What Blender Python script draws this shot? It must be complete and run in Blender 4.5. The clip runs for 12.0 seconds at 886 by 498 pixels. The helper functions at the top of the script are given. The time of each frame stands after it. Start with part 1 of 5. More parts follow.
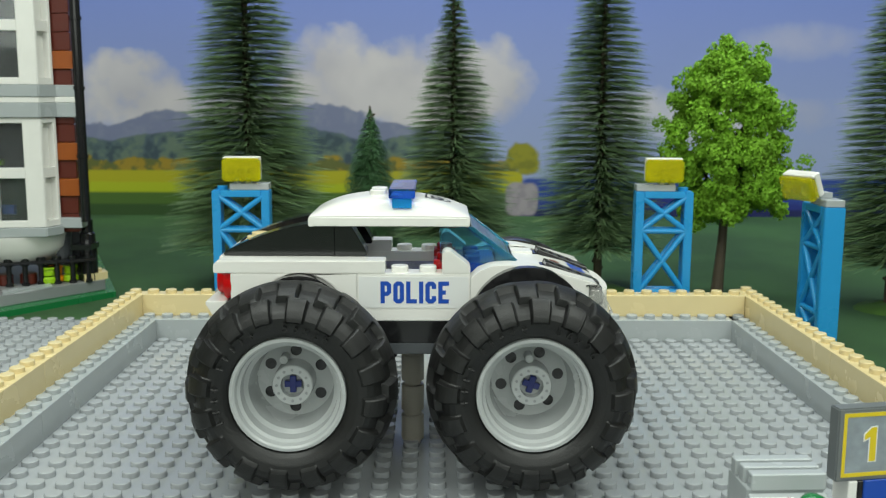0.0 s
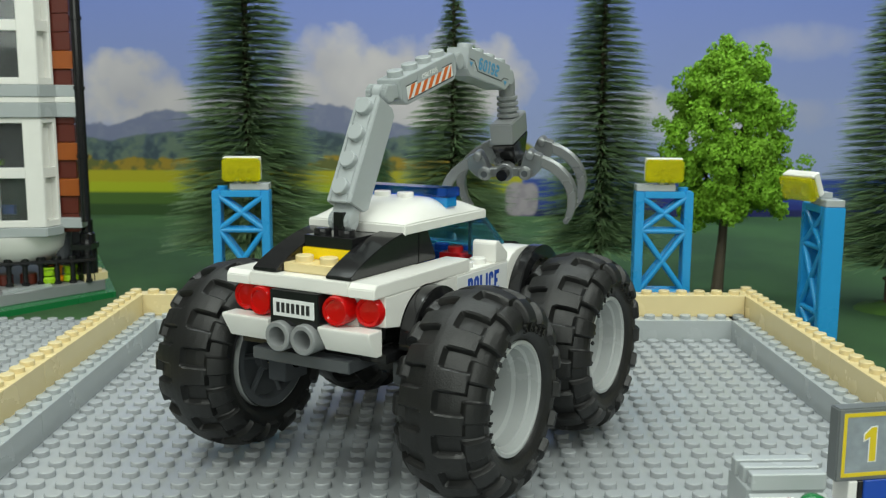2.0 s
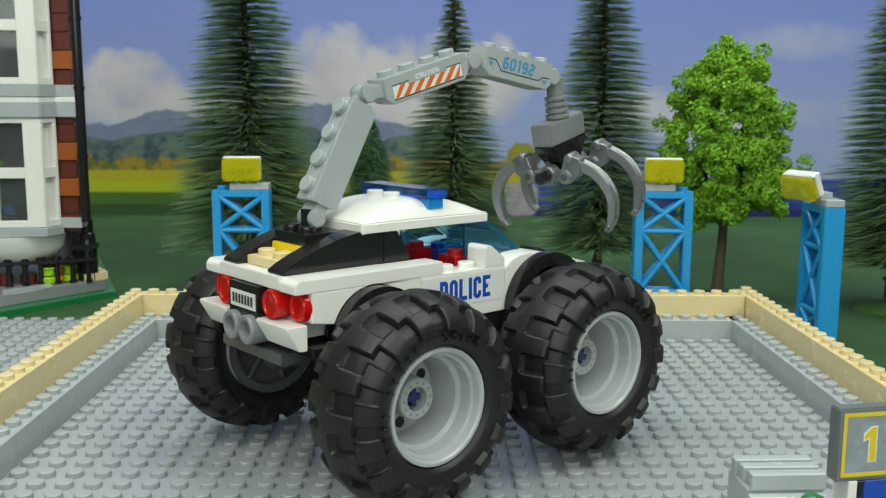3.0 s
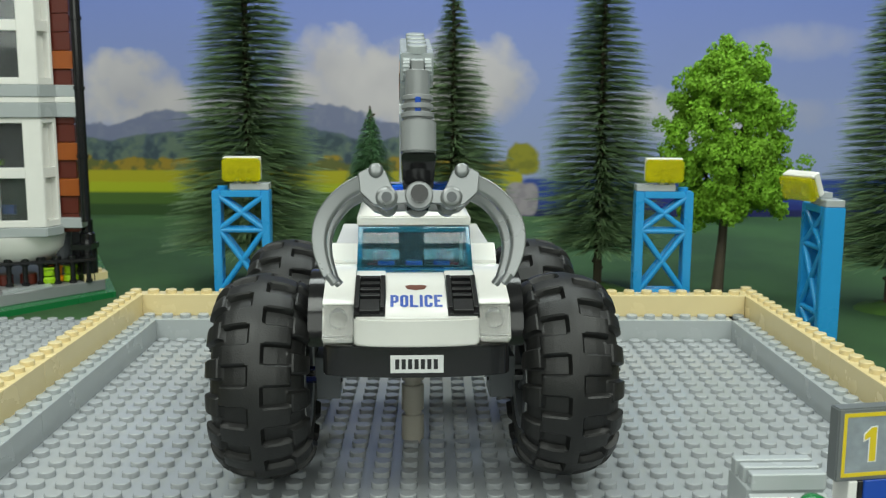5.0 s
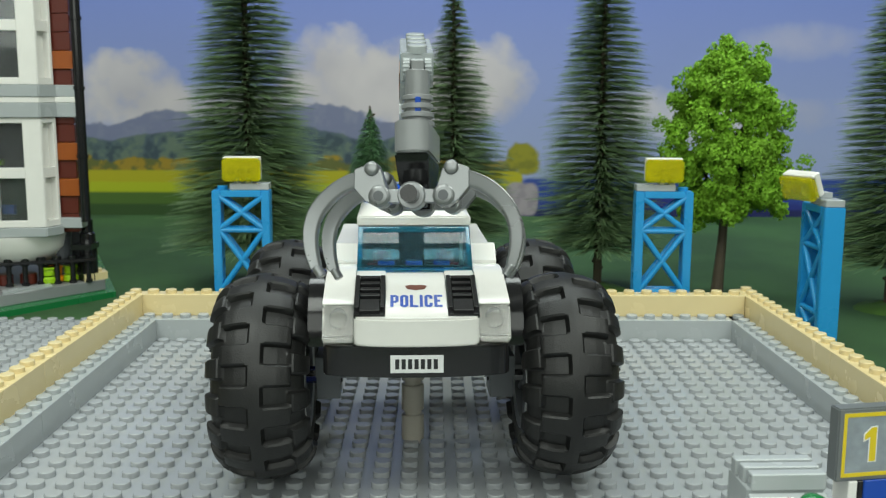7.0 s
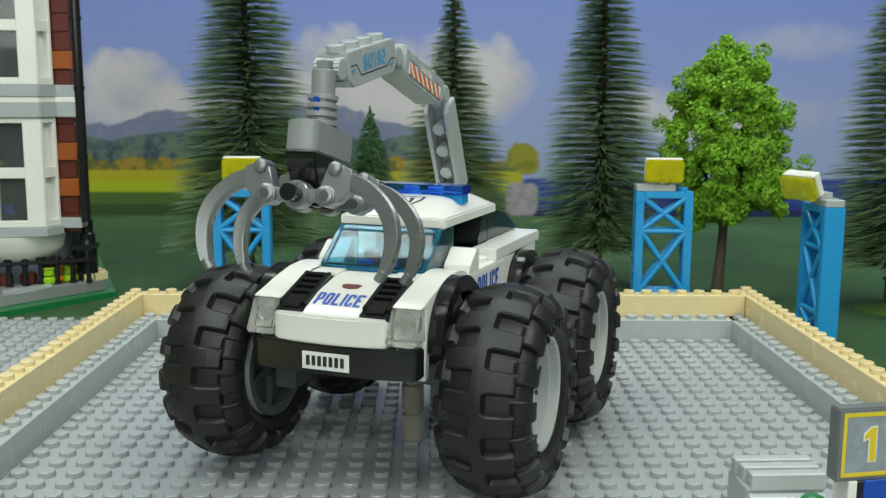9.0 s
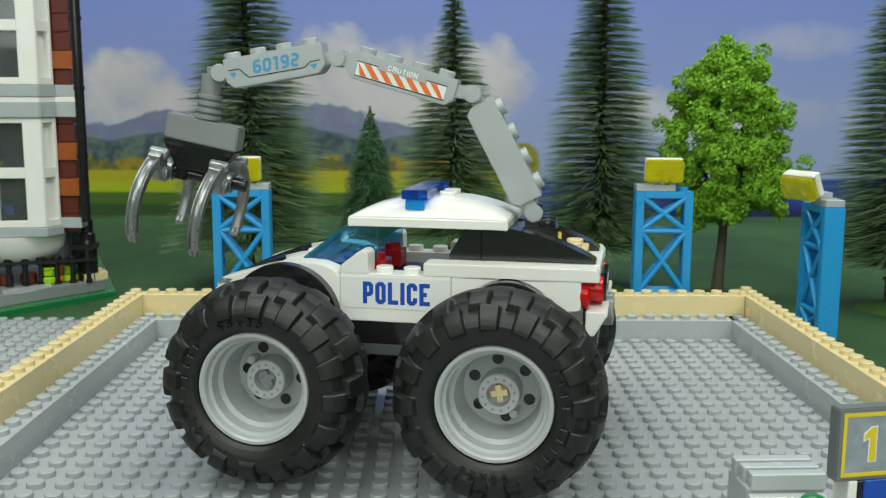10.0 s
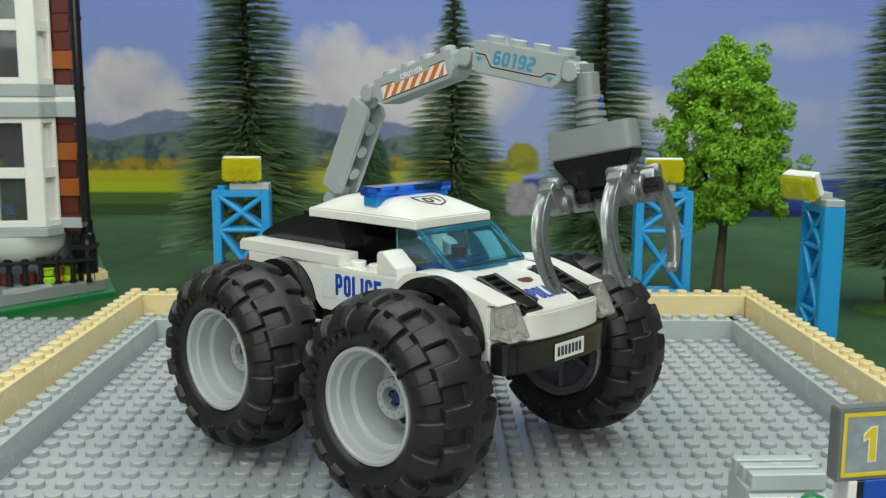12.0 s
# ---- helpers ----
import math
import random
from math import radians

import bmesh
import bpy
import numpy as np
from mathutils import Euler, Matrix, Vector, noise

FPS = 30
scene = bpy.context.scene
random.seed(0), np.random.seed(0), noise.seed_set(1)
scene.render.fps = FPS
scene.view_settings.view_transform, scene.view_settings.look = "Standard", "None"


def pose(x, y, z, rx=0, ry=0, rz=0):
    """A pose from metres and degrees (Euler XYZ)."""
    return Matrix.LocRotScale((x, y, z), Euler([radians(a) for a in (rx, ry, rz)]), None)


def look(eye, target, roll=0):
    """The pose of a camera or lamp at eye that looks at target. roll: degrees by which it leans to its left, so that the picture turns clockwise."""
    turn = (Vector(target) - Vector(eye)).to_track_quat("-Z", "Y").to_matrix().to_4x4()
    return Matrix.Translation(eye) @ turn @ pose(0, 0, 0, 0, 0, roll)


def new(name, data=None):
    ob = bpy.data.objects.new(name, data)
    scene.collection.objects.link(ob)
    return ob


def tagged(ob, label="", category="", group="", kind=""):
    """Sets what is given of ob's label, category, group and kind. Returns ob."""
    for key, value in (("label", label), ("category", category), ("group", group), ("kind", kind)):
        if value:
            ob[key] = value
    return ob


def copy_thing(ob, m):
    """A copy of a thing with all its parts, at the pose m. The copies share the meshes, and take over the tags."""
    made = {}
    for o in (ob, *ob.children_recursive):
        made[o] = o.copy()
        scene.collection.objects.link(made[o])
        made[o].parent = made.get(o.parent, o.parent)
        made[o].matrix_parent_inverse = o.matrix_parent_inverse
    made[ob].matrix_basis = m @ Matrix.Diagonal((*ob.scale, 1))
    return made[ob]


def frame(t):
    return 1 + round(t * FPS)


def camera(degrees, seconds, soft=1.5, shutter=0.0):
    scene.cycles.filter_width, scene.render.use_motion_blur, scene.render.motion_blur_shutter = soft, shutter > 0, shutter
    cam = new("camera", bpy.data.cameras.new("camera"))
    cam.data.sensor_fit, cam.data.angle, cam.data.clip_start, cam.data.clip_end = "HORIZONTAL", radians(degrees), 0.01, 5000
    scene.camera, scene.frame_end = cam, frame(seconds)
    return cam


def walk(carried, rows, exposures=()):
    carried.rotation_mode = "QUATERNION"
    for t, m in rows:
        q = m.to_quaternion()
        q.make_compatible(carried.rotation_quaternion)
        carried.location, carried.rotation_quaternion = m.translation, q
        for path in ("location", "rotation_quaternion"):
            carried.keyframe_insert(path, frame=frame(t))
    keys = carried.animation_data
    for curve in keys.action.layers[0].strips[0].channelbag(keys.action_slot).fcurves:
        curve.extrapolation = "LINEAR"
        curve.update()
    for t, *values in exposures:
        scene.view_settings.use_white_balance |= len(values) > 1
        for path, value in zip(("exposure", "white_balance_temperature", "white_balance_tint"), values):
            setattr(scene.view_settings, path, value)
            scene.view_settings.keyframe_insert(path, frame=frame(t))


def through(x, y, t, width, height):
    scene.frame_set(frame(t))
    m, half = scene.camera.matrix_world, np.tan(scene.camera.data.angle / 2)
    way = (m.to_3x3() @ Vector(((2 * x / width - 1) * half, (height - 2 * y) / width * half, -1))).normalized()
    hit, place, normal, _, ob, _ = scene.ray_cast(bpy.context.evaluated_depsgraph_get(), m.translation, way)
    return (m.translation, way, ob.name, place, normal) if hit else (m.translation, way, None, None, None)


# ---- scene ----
# ---- camera: stands still on the table top, a toy's height above the plate ----
MM = 0.001
cam = camera(48.75, 12.0, soft=1.2)
EYE = Vector((-5.36, -436.2, 108.9)) * MM
AIM = EYE + Vector((0.01035 * 0.9876, 0.9875, -0.1568))
cam.data.dof.use_dof, cam.data.dof.focus_distance, cam.data.dof.aperture_fstop = True, 0.29, 46.0
walk(cam, [(0.0, look(EYE, AIM, 0.255)), (12.0, look(EYE, AIM, 0.255))])

# ---- light: a closed white room with softboxes over the table ----
scene.view_settings.exposure = -0.08
world = bpy.data.worlds.new("world")
world.use_nodes = True
scene.world = world
world.node_tree.nodes["Background"].inputs[0].default_value = (0.75, 0.82, 1.0, 1)
world.node_tree.nodes["Background"].inputs[1].default_value = 0.05


def softbox(name, eye, target, sx, sy, watts, colour):
    data = bpy.data.lights.new(name, "AREA")
    data.shape, data.size, data.size_y = "RECTANGLE", sx, sy
    data.energy, data.color = watts, colour
    ob = new(name, data)
    ob.matrix_basis = look(eye, target)
    return ob


softbox("softbox", (-0.30, -0.55, 0.85), (0.0, -0.1, 0.0), 0.7, 0.4, 5.5, (0.93, 1.0, 0.92))
softbox("softbox", (0.50, -0.40, 0.90), (0.0, -0.05, 0.0), 0.6, 0.4, 5.1, (0.93, 1.0, 0.92))
softbox("softbox", (0.0, 0.33, 1.15), (0.0, 0.28, 0.1), 1.1, 0.3, 7.6, (0.90, 1.0, 0.97))
softbox("softbox", (0.0, -1.1, 0.46), (0.0, -0.1, 0.03), 1.2, 0.6, 5.2, (0.93, 1.0, 0.92))


# ---- materials ----
def shader(name):
    m = bpy.data.materials.new(name)
    m.use_nodes = True
    t = m.node_tree
    return m, t, t.nodes["Principled BSDF"]


def noise_node(t, scale, detail=4.0):
    tc = t.nodes.new("ShaderNodeTexCoord")
    n = t.nodes.new("ShaderNodeTexNoise")
    n.inputs["Scale"].default_value, n.inputs["Detail"].default_value = scale, detail
    t.links.new(tc.outputs["Object"], n.inputs["Vector"])
    return n


def plastic(name, colour, rough=0.22, coarse=90, vary=0.06, bump=0.02, metal=0.0, fine=2500, coat=0.0):
    """Moulded plastic: slight tone changes, handled gloss and a faint relief."""
    m, t, b = shader(name)
    n1, n2 = noise_node(t, coarse), noise_node(t, fine, 2)
    mix = t.nodes.new("ShaderNodeMix")
    mix.data_type = "RGBA"
    mix.inputs["A"].default_value = (*[c * (1 - vary) for c in colour], 1)
    mix.inputs["B"].default_value = (*[min(1, c * (1 + vary)) for c in colour], 1)
    t.links.new(n1.outputs["Fac"], mix.inputs["Factor"])
    t.links.new(mix.outputs["Result"], b.inputs["Base Color"])
    r = t.nodes.new("ShaderNodeMapRange")
    r.inputs["To Min"].default_value, r.inputs["To Max"].default_value = rough * 0.75, rough * 1.3
    t.links.new(n1.outputs["Fac"], r.inputs["Value"])
    t.links.new(r.outputs["Result"], b.inputs["Roughness"])
    bp = t.nodes.new("ShaderNodeBump")
    bp.inputs["Strength"].default_value, bp.inputs["Distance"].default_value = bump, 0.0004
    t.links.new(n2.outputs["Fac"], bp.inputs["Height"])
    t.links.new(bp.outputs["Normal"], b.inputs["Normal"])
    b.inputs["Metallic"].default_value = metal
    b.inputs["Coat Weight"].default_value = coat
    return m


def clear(name, colour, rough=0.04, through=0.9, ior=1.45):
    m, t, b = shader(name)
    b.inputs["Base Color"].default_value = (*colour, 1)
    b.inputs["Roughness"].default_value = rough
    b.inputs["Transmission Weight"].default_value = through
    b.inputs["IOR"].default_value = ior
    return m


WHITE = plastic("white_plastic", (0.83, 0.82, 0.78), 0.2)
BLACK = plastic("black_plastic", (0.012, 0.012, 0.013), 0.14)
DARKGREY = plastic("dark_grey_plastic", (0.075, 0.082, 0.09), 0.3)
GREY = plastic("grey_plastic", (0.40, 0.43, 0.44), 0.25)
MIDGREY = plastic("mid_grey_plastic", (0.24, 0.25, 0.255), 0.3)
PLATE = plastic("baseplate_plastic", (0.365, 0.385, 0.40), 0.24, coarse=25, vary=0.1)
RIMGREY = plastic("rim_plastic", (0.44, 0.46, 0.46), 0.25)
SILVER = plastic("silver_plastic", (0.26, 0.27, 0.275), 0.29, metal=0.6)
TAN = plastic("tan_plastic", (0.74, 0.61, 0.33), 0.25)
RUBBER = plastic("black_rubber", (0.008, 0.0082, 0.008), 0.44, coarse=60, vary=0.3, bump=0.22, fine=2200)
RED = clear("red_clear_plastic", (0.75, 0.006, 0.006), 0.08, 0.35)
REDCTRL = plastic("bright_red_plastic", (0.55, 0.012, 0.014), 0.25)
REDOPAQUE = plastic("dark_red_plastic", (0.3, 0.01, 0.012), 0.25)
YELLOW = plastic("yellow_plastic", (0.9, 0.66, 0.01), 0.22)
AZURE = plastic("azure_plastic", (0.02, 0.30, 0.66), 0.28)
BLUE = plastic("blue_plastic", (0.01, 0.07, 0.42), 0.25)
NAVY = plastic("navy_plastic", (0.012, 0.02, 0.12), 0.25)
BRICKRED = plastic("dark_red_brick_plastic", (0.11, 0.02, 0.012), 0.3)
RUST = plastic("dark_orange_plastic", (0.32, 0.08, 0.012), 0.3)
STRIPE = plastic("orange_print", (0.75, 0.16, 0.02), 0.3)
PRINTBLUE = plastic("blue_print", (0.008, 0.07, 0.44), 0.3)
PALEBLUE = plastic("pale_blue_print", (0.07, 0.30, 0.52), 0.3)
INK = plastic("black_print", (0.02, 0.02, 0.022), 0.3)
PAPER = plastic("white_print", (0.78, 0.79, 0.78), 0.35)
BADGE = plastic("brown_print", (0.16, 0.05, 0.03), 0.35)
GOLD = plastic("yellow_print", (0.72, 0.55, 0.02), 0.4)
STICKER = plastic("mottled_grey_print", (0.27, 0.31, 0.345), 0.4, coarse=400, vary=0.35)
GREEN = plastic("green_plastic", (0.01, 0.16, 0.045), 0.25)
LIME = plastic("lime_plastic", (0.30, 0.55, 0.01), 0.3)
ORANGE = plastic("orange_plastic", (0.85, 0.25, 0.01), 0.3)
SMOKE = clear("smoky_clear_plastic", (0.52, 0.49, 0.42), 0.3, 0.25)
SCREEN = clear("blue_clear_plastic", (0.36, 0.74, 0.87), 0.02, 0.97, 1.35)
TEAL = clear("teal_clear_plastic", (0.06, 0.46, 0.66), 0.05, 0.85)
BEACON = clear("deep_blue_clear_plastic", (0.04, 0.22, 1.0), 0.04, 0.95)
BEACONIN = clear("bright_blue_clear_plastic", (0.03, 0.50, 1.0), 0.06, 0.6)
LENS = clear("yellow_clear_plastic", (0.97, 0.93, 0.02), 0.05, 0.75)
HEAD = clear("clear_plastic", (0.97, 0.97, 0.95), 0.04, 0.88)
SLATE = plastic("slate_grey_plastic", (0.16, 0.175, 0.18), 0.3)
PANE = clear("window_pane", (0.75, 0.8, 0.8), 0.03, 0.95)


# ---- shaping, in millimetres ----
def box(bm, x0, x1, y0, y1, z0, z1):
    vs = [bm.verts.new((x, y, z)) for x in (x0, x1) for y in (y0, y1) for z in (z0, z1)]
    for f in ((0, 1, 3, 2), (4, 6, 7, 5), (0, 4, 5, 1), (2, 3, 7, 6), (0, 2, 6, 4), (1, 5, 7, 3)):
        bm.faces.new([vs[i] for i in f])
    return bm


def prism(bm, outline, a, b, axis="y"):
    """An outline in the plane across the axis, drawn out from a to b."""
    put = {"y": lambda p, s: (p[0], s, p[1]), "x": lambda p, s: (s, p[0], p[1]), "z": lambda p, s: (p[0], p[1], s)}[axis]
    one = [bm.verts.new(put(p, a)) for p in outline]
    two = [bm.verts.new(put(p, b)) for p in outline]
    n = len(outline)
    bm.faces.new(one), bm.faces.new(two[::-1])
    for i in range(n):
        bm.faces.new((one[i], two[i], two[(i + 1) % n], one[(i + 1) % n]))
    return bm


def lathe(bm, outline, centre=(0, 0, 0), axis="z", seg=24, caps=True):
    """A turned body: an outline of (radius, height) along the axis."""
    rings = []
    for r, h in outline:
        ring = []
        for i in range(seg):
            a = 2 * math.pi * i / seg
            p, q = r * math.cos(a), r * math.sin(a)
            v = {"z": (p, q, h), "y": (p, h, q), "x": (h, p, q)}[axis]
            ring.append(bm.verts.new((v[0] + centre[0], v[1] + centre[1], v[2] + centre[2])))
        rings.append(ring)
    for u, w in zip(rings, rings[1:]):
        for i in range(seg):
            bm.faces.new((u[i], u[(i + 1) % seg], w[(i + 1) % seg], w[i]))
    if caps:
        bm.faces.new(rings[0][::-1]), bm.faces.new(rings[-1])
    return bm


def stud(bm, x, y, z, seg=16, h=1.8):
    return lathe(bm, [(2.45, -0.1), (2.45, h - 0.25), (2.25, h)], (x, y, z), "z", seg)


def rod(bm, a, b, r, seg=10, r2=None):
    a, b = Vector(a), Vector(b)
    q = (b - a).to_track_quat("Z", "Y")
    rings = []
    for c, rad in ((a, r), (b, r if r2 is None else r2)):
        rings.append([bm.verts.new(c + q @ Vector((rad * math.cos(6.28319 * i / seg), rad * math.sin(6.28319 * i / seg), 0))) for i in range(seg)])
    for i in range(seg):
        bm.faces.new((rings[0][i], rings[0][(i + 1) % seg], rings[1][(i + 1) % seg], rings[1][i]))
    bm.faces.new(rings[0][::-1]), bm.faces.new(rings[1])
    return bm


def ease(bm, width=0.22, seg=2):
    """Rounds the sharp edges."""
    bmesh.ops.recalc_face_normals(bm, faces=bm.faces[:])
    sharp = [e for e in bm.edges if len(e.link_faces) == 2 and e.calc_face_angle(0) > 0.6]
    bmesh.ops.bevel(bm, geom=sharp, offset=width, segments=seg, affect="EDGES", clamp_overlap=True)
    return bm


def mesh_of(name, bm, material, smooth=True):
    bmesh.ops.recalc_face_normals(bm, faces=bm.faces[:])
    bmesh.ops.scale(bm, vec=(MM, MM, MM), verts=bm.verts[:])
    me = bpy.data.meshes.new(name)
    bm.to_mesh(me)
    bm.free()
    me.materials.append(material)
    if smooth:
        me.polygons.foreach_set("use_smooth", [True] * len(me.polygons))
        me.set_sharp_from_angle(angle=radians(32))
    return me


def part(name, bm, material, parent=None, label="", at=None, smooth=True):
    ob = new(name, mesh_of(name, bm, material, smooth))
    if parent is not None:
        ob.parent = parent
    if at is not None:
        ob.matrix_basis = at
    return tagged(ob, label)


def mm(x, y, z, rx=0, ry=0, rz=0):
    return pose(x * MM, y * MM, z * MM, rx, ry, rz)


def lettering(name, words, size, material, parent, at, depth=0.05, wide=1.0, label="", bold=0.0):
    """Printed words, centred on their place, as a thin mesh. Size is the cap height."""
    c = bpy.data.curves.new(name, "FONT")
    c.body, c.align_x, c.align_y = words, "CENTER", "CENTER"
    c.size, c.extrude, c.resolution_u, c.offset = size / 0.70 * MM, depth * MM, 3, bold * MM
    tmp = new(name, c)
    me = bpy.data.meshes.new_from_object(tmp.evaluated_get(bpy.context.evaluated_depsgraph_get()))
    bpy.data.objects.remove(tmp)
    me.materials.clear()
    me.materials.append(material)
    me.transform(Matrix.Diagonal((wide, 1, 1, 1)))
    ob = new(name, me)
    ob.parent = parent
    ob.matrix_basis = at
    return tagged(ob, label)


def writing(name, words, height, width, stroke, material, parent, at, gap=0.9, depth=0.06, label="", slant=0.0):
    """Printed block letters with cut corners, centred on their place, as one thin mesh."""
    shapes = {
        "P": ["s 0 0 0 1", "r a 1 1 1 1 .42 a .42"], "O": ["c 0 0 0 1 1 1 1 0"], "0": ["c 0 0 0 1 1 1 1 0"], "L": ["s 0 1 0 0 1 0"], "I": ["s .5 0 .5 1"],
        "C": ["r 1 .7 1 1 0 1 0 0 1 0 1 .3"], "E": ["s 1 1 0 1 0 0 1 0", "s a .5 .85 .5"], "A": ["s 0 0 0 1 1 1 1 0", "s a .42 b .42"], "U": ["r 0 1 0 0 1 0 1 1"],
        "T": ["s 0 1 1 1", "s .5 0 .5 t"], "N": ["s 0 0 0 1 1 0 1 1"], "6": ["r 1 1 0 1 0 0 1 0 1 .56 a .56"], "9": ["r 0 0 1 0 1 1 0 1 0 .44 b .44"],
        "1": ["s .2 1 .7 1 .7 0"], "2": ["r 0 1 1 1 1 .5 0 .5 0 0 1 0"]}
    bm = bmesh.new()
    sizes = [stroke if c == "I" else width * (0.75 if c == "1" else 1) for c in words]
    pen = -(sum(sizes) + gap * (len(words) - 1)) / 2
    for c, wide in zip(words, sizes):
        h, w = height - stroke, max(wide - stroke, 0.001)
        for line in shapes[c]:
            kind, *nums = line.split()
            pts = []
            for u, v in zip(nums[::2], nums[1::2]):
                x = stroke / 2 if u == "a" else w - stroke / 2 if u == "b" else float(u) * w
                y = h - stroke / 2 if v == "t" else float(v) * h
                pts.append(Vector((x, y)))
            closed = kind == "c"
            if kind in "rc":
                cut, out, n = min(w, h) * 0.28, [], len(pts)
                for i, p in enumerate(pts):
                    if not closed and i in (0, n - 1):
                        out.append(p)
                        continue
                    a, b = pts[i - 1] - p, pts[(i + 1) % n] - p
                    out += [p + a.normalized() * min(cut, a.length / 2), p + b.normalized() * min(cut, b.length / 2)]
                pts = out
            n, sides = len(pts), []
            for i, p in enumerate(pts):
                ins = (p - pts[i - 1]).normalized() if closed or i else None
                outs = (pts[(i + 1) % n] - p).normalized() if closed or i < n - 1 else None
                d1, d2 = ins or outs, outs or ins
                n1, n2 = Vector((-d1.y, d1.x)), Vector((-d2.y, d2.x))
                m = (n1 + n2).normalized()
                m = m * (stroke / 2 / max(0.35, m.dot(n1)))
                end = Vector((0, 0))
                if not closed and kind == "s" and i in (0, n - 1) and nums[0] not in "ab" and "t" not in nums and len(nums) > 4:
                    end = (-d2 if i == 0 else d1) * (stroke / 2)
                elif not closed and kind == "s" and len(nums) == 4 and nums[0] == nums[2] and not ("t" in nums and i):
                    end = (-d2 if i == 0 else d1) * (stroke / 2)
                sides.append([bm.verts.new(((q.x + slant * q.y + pen + stroke / 2), q.y - h / 2, z)) for q in (p + end + m, p + end - m) for z in (0.0, depth)])
            for i in range(n if closed else n - 1):
                a, b = sides[i], sides[(i + 1) % n]
                bm.faces.new((a[1], a[3], b[3], b[1]))
                bm.faces.new((a[0], a[1], b[1], b[0]))
                bm.faces.new((a[2], b[2], b[3], a[3]))
        pen += wide + gap
    return part(name, bm, material, parent, label, at, smooth=False)


def sketch():
    return bmesh.new()


# ---- the setting ----
def plate_with_studs():
    bm = sketch()
    box(bm, -232, 152, -356, 28, -3.2, 0)
    ob = tagged(part("baseplate", bm, PLATE), "large light grey studded toy baseplate lying on the green ground", "baseplate", kind="structure")
    bm = sketch()
    single = stud(sketch(), 0, 0, 0, 14, 1.75)
    one = mesh_of("stud", single, PLATE)
    for i in range(48):
        for j in range(48):
            x, y = -228 + 8 * i, -352 + 8 * j
            if abs(x) < 144 and abs(x) > 128 and y < 8:
                continue
            if abs(x) < 70 and -276 < y < -150:
                knob = new("stud", one)
                knob.parent, knob.matrix_basis = ob, mm(x, y, 0)
            else:
                stud(bm, x, y, 0, 14, 1.75)
    tagged(part("outer_studs", bm, PLATE, ob), kind="stuff")
    return ob


baseplate = plate_with_studs()


def cloth():
    m, t, b = shader("green_flocked_sheet")
    n1, n2 = noise_node(t, 12, 6), noise_node(t, 900, 3)
    ramp = t.nodes.new("ShaderNodeValToRGB")
    ramp.color_ramp.elements[0].color, ramp.color_ramp.elements[1].color = (0.018, 0.062, 0.016, 1), (0.035, 0.105, 0.026, 1)
    ramp.color_ramp.elements[0].position, ramp.color_ramp.elements[1].position = 0.35, 0.68
    t.links.new(n1.outputs["Fac"], ramp.inputs["Fac"])
    t.links.new(ramp.outputs["Color"], b.inputs["Base Color"])
    b.inputs["Roughness"].default_value = 0.85
    bp = t.nodes.new("ShaderNodeBump")
    bp.inputs["Strength"].default_value, bp.inputs["Distance"].default_value = 0.5, 0.0006
    t.links.new(n2.outputs["Fac"], bp.inputs["Height"])
    t.links.new(bp.outputs["Normal"], b.inputs["Normal"])
    return m


CLOTH = cloth()


def ground():
    bm = sketch()
    box(bm, -900, 900, -900, 465, -8, -3.2)
    return tagged(part("ground", bm, CLOTH), "green flocked ground sheet spread over the table", "ground", kind="structure")


ground()


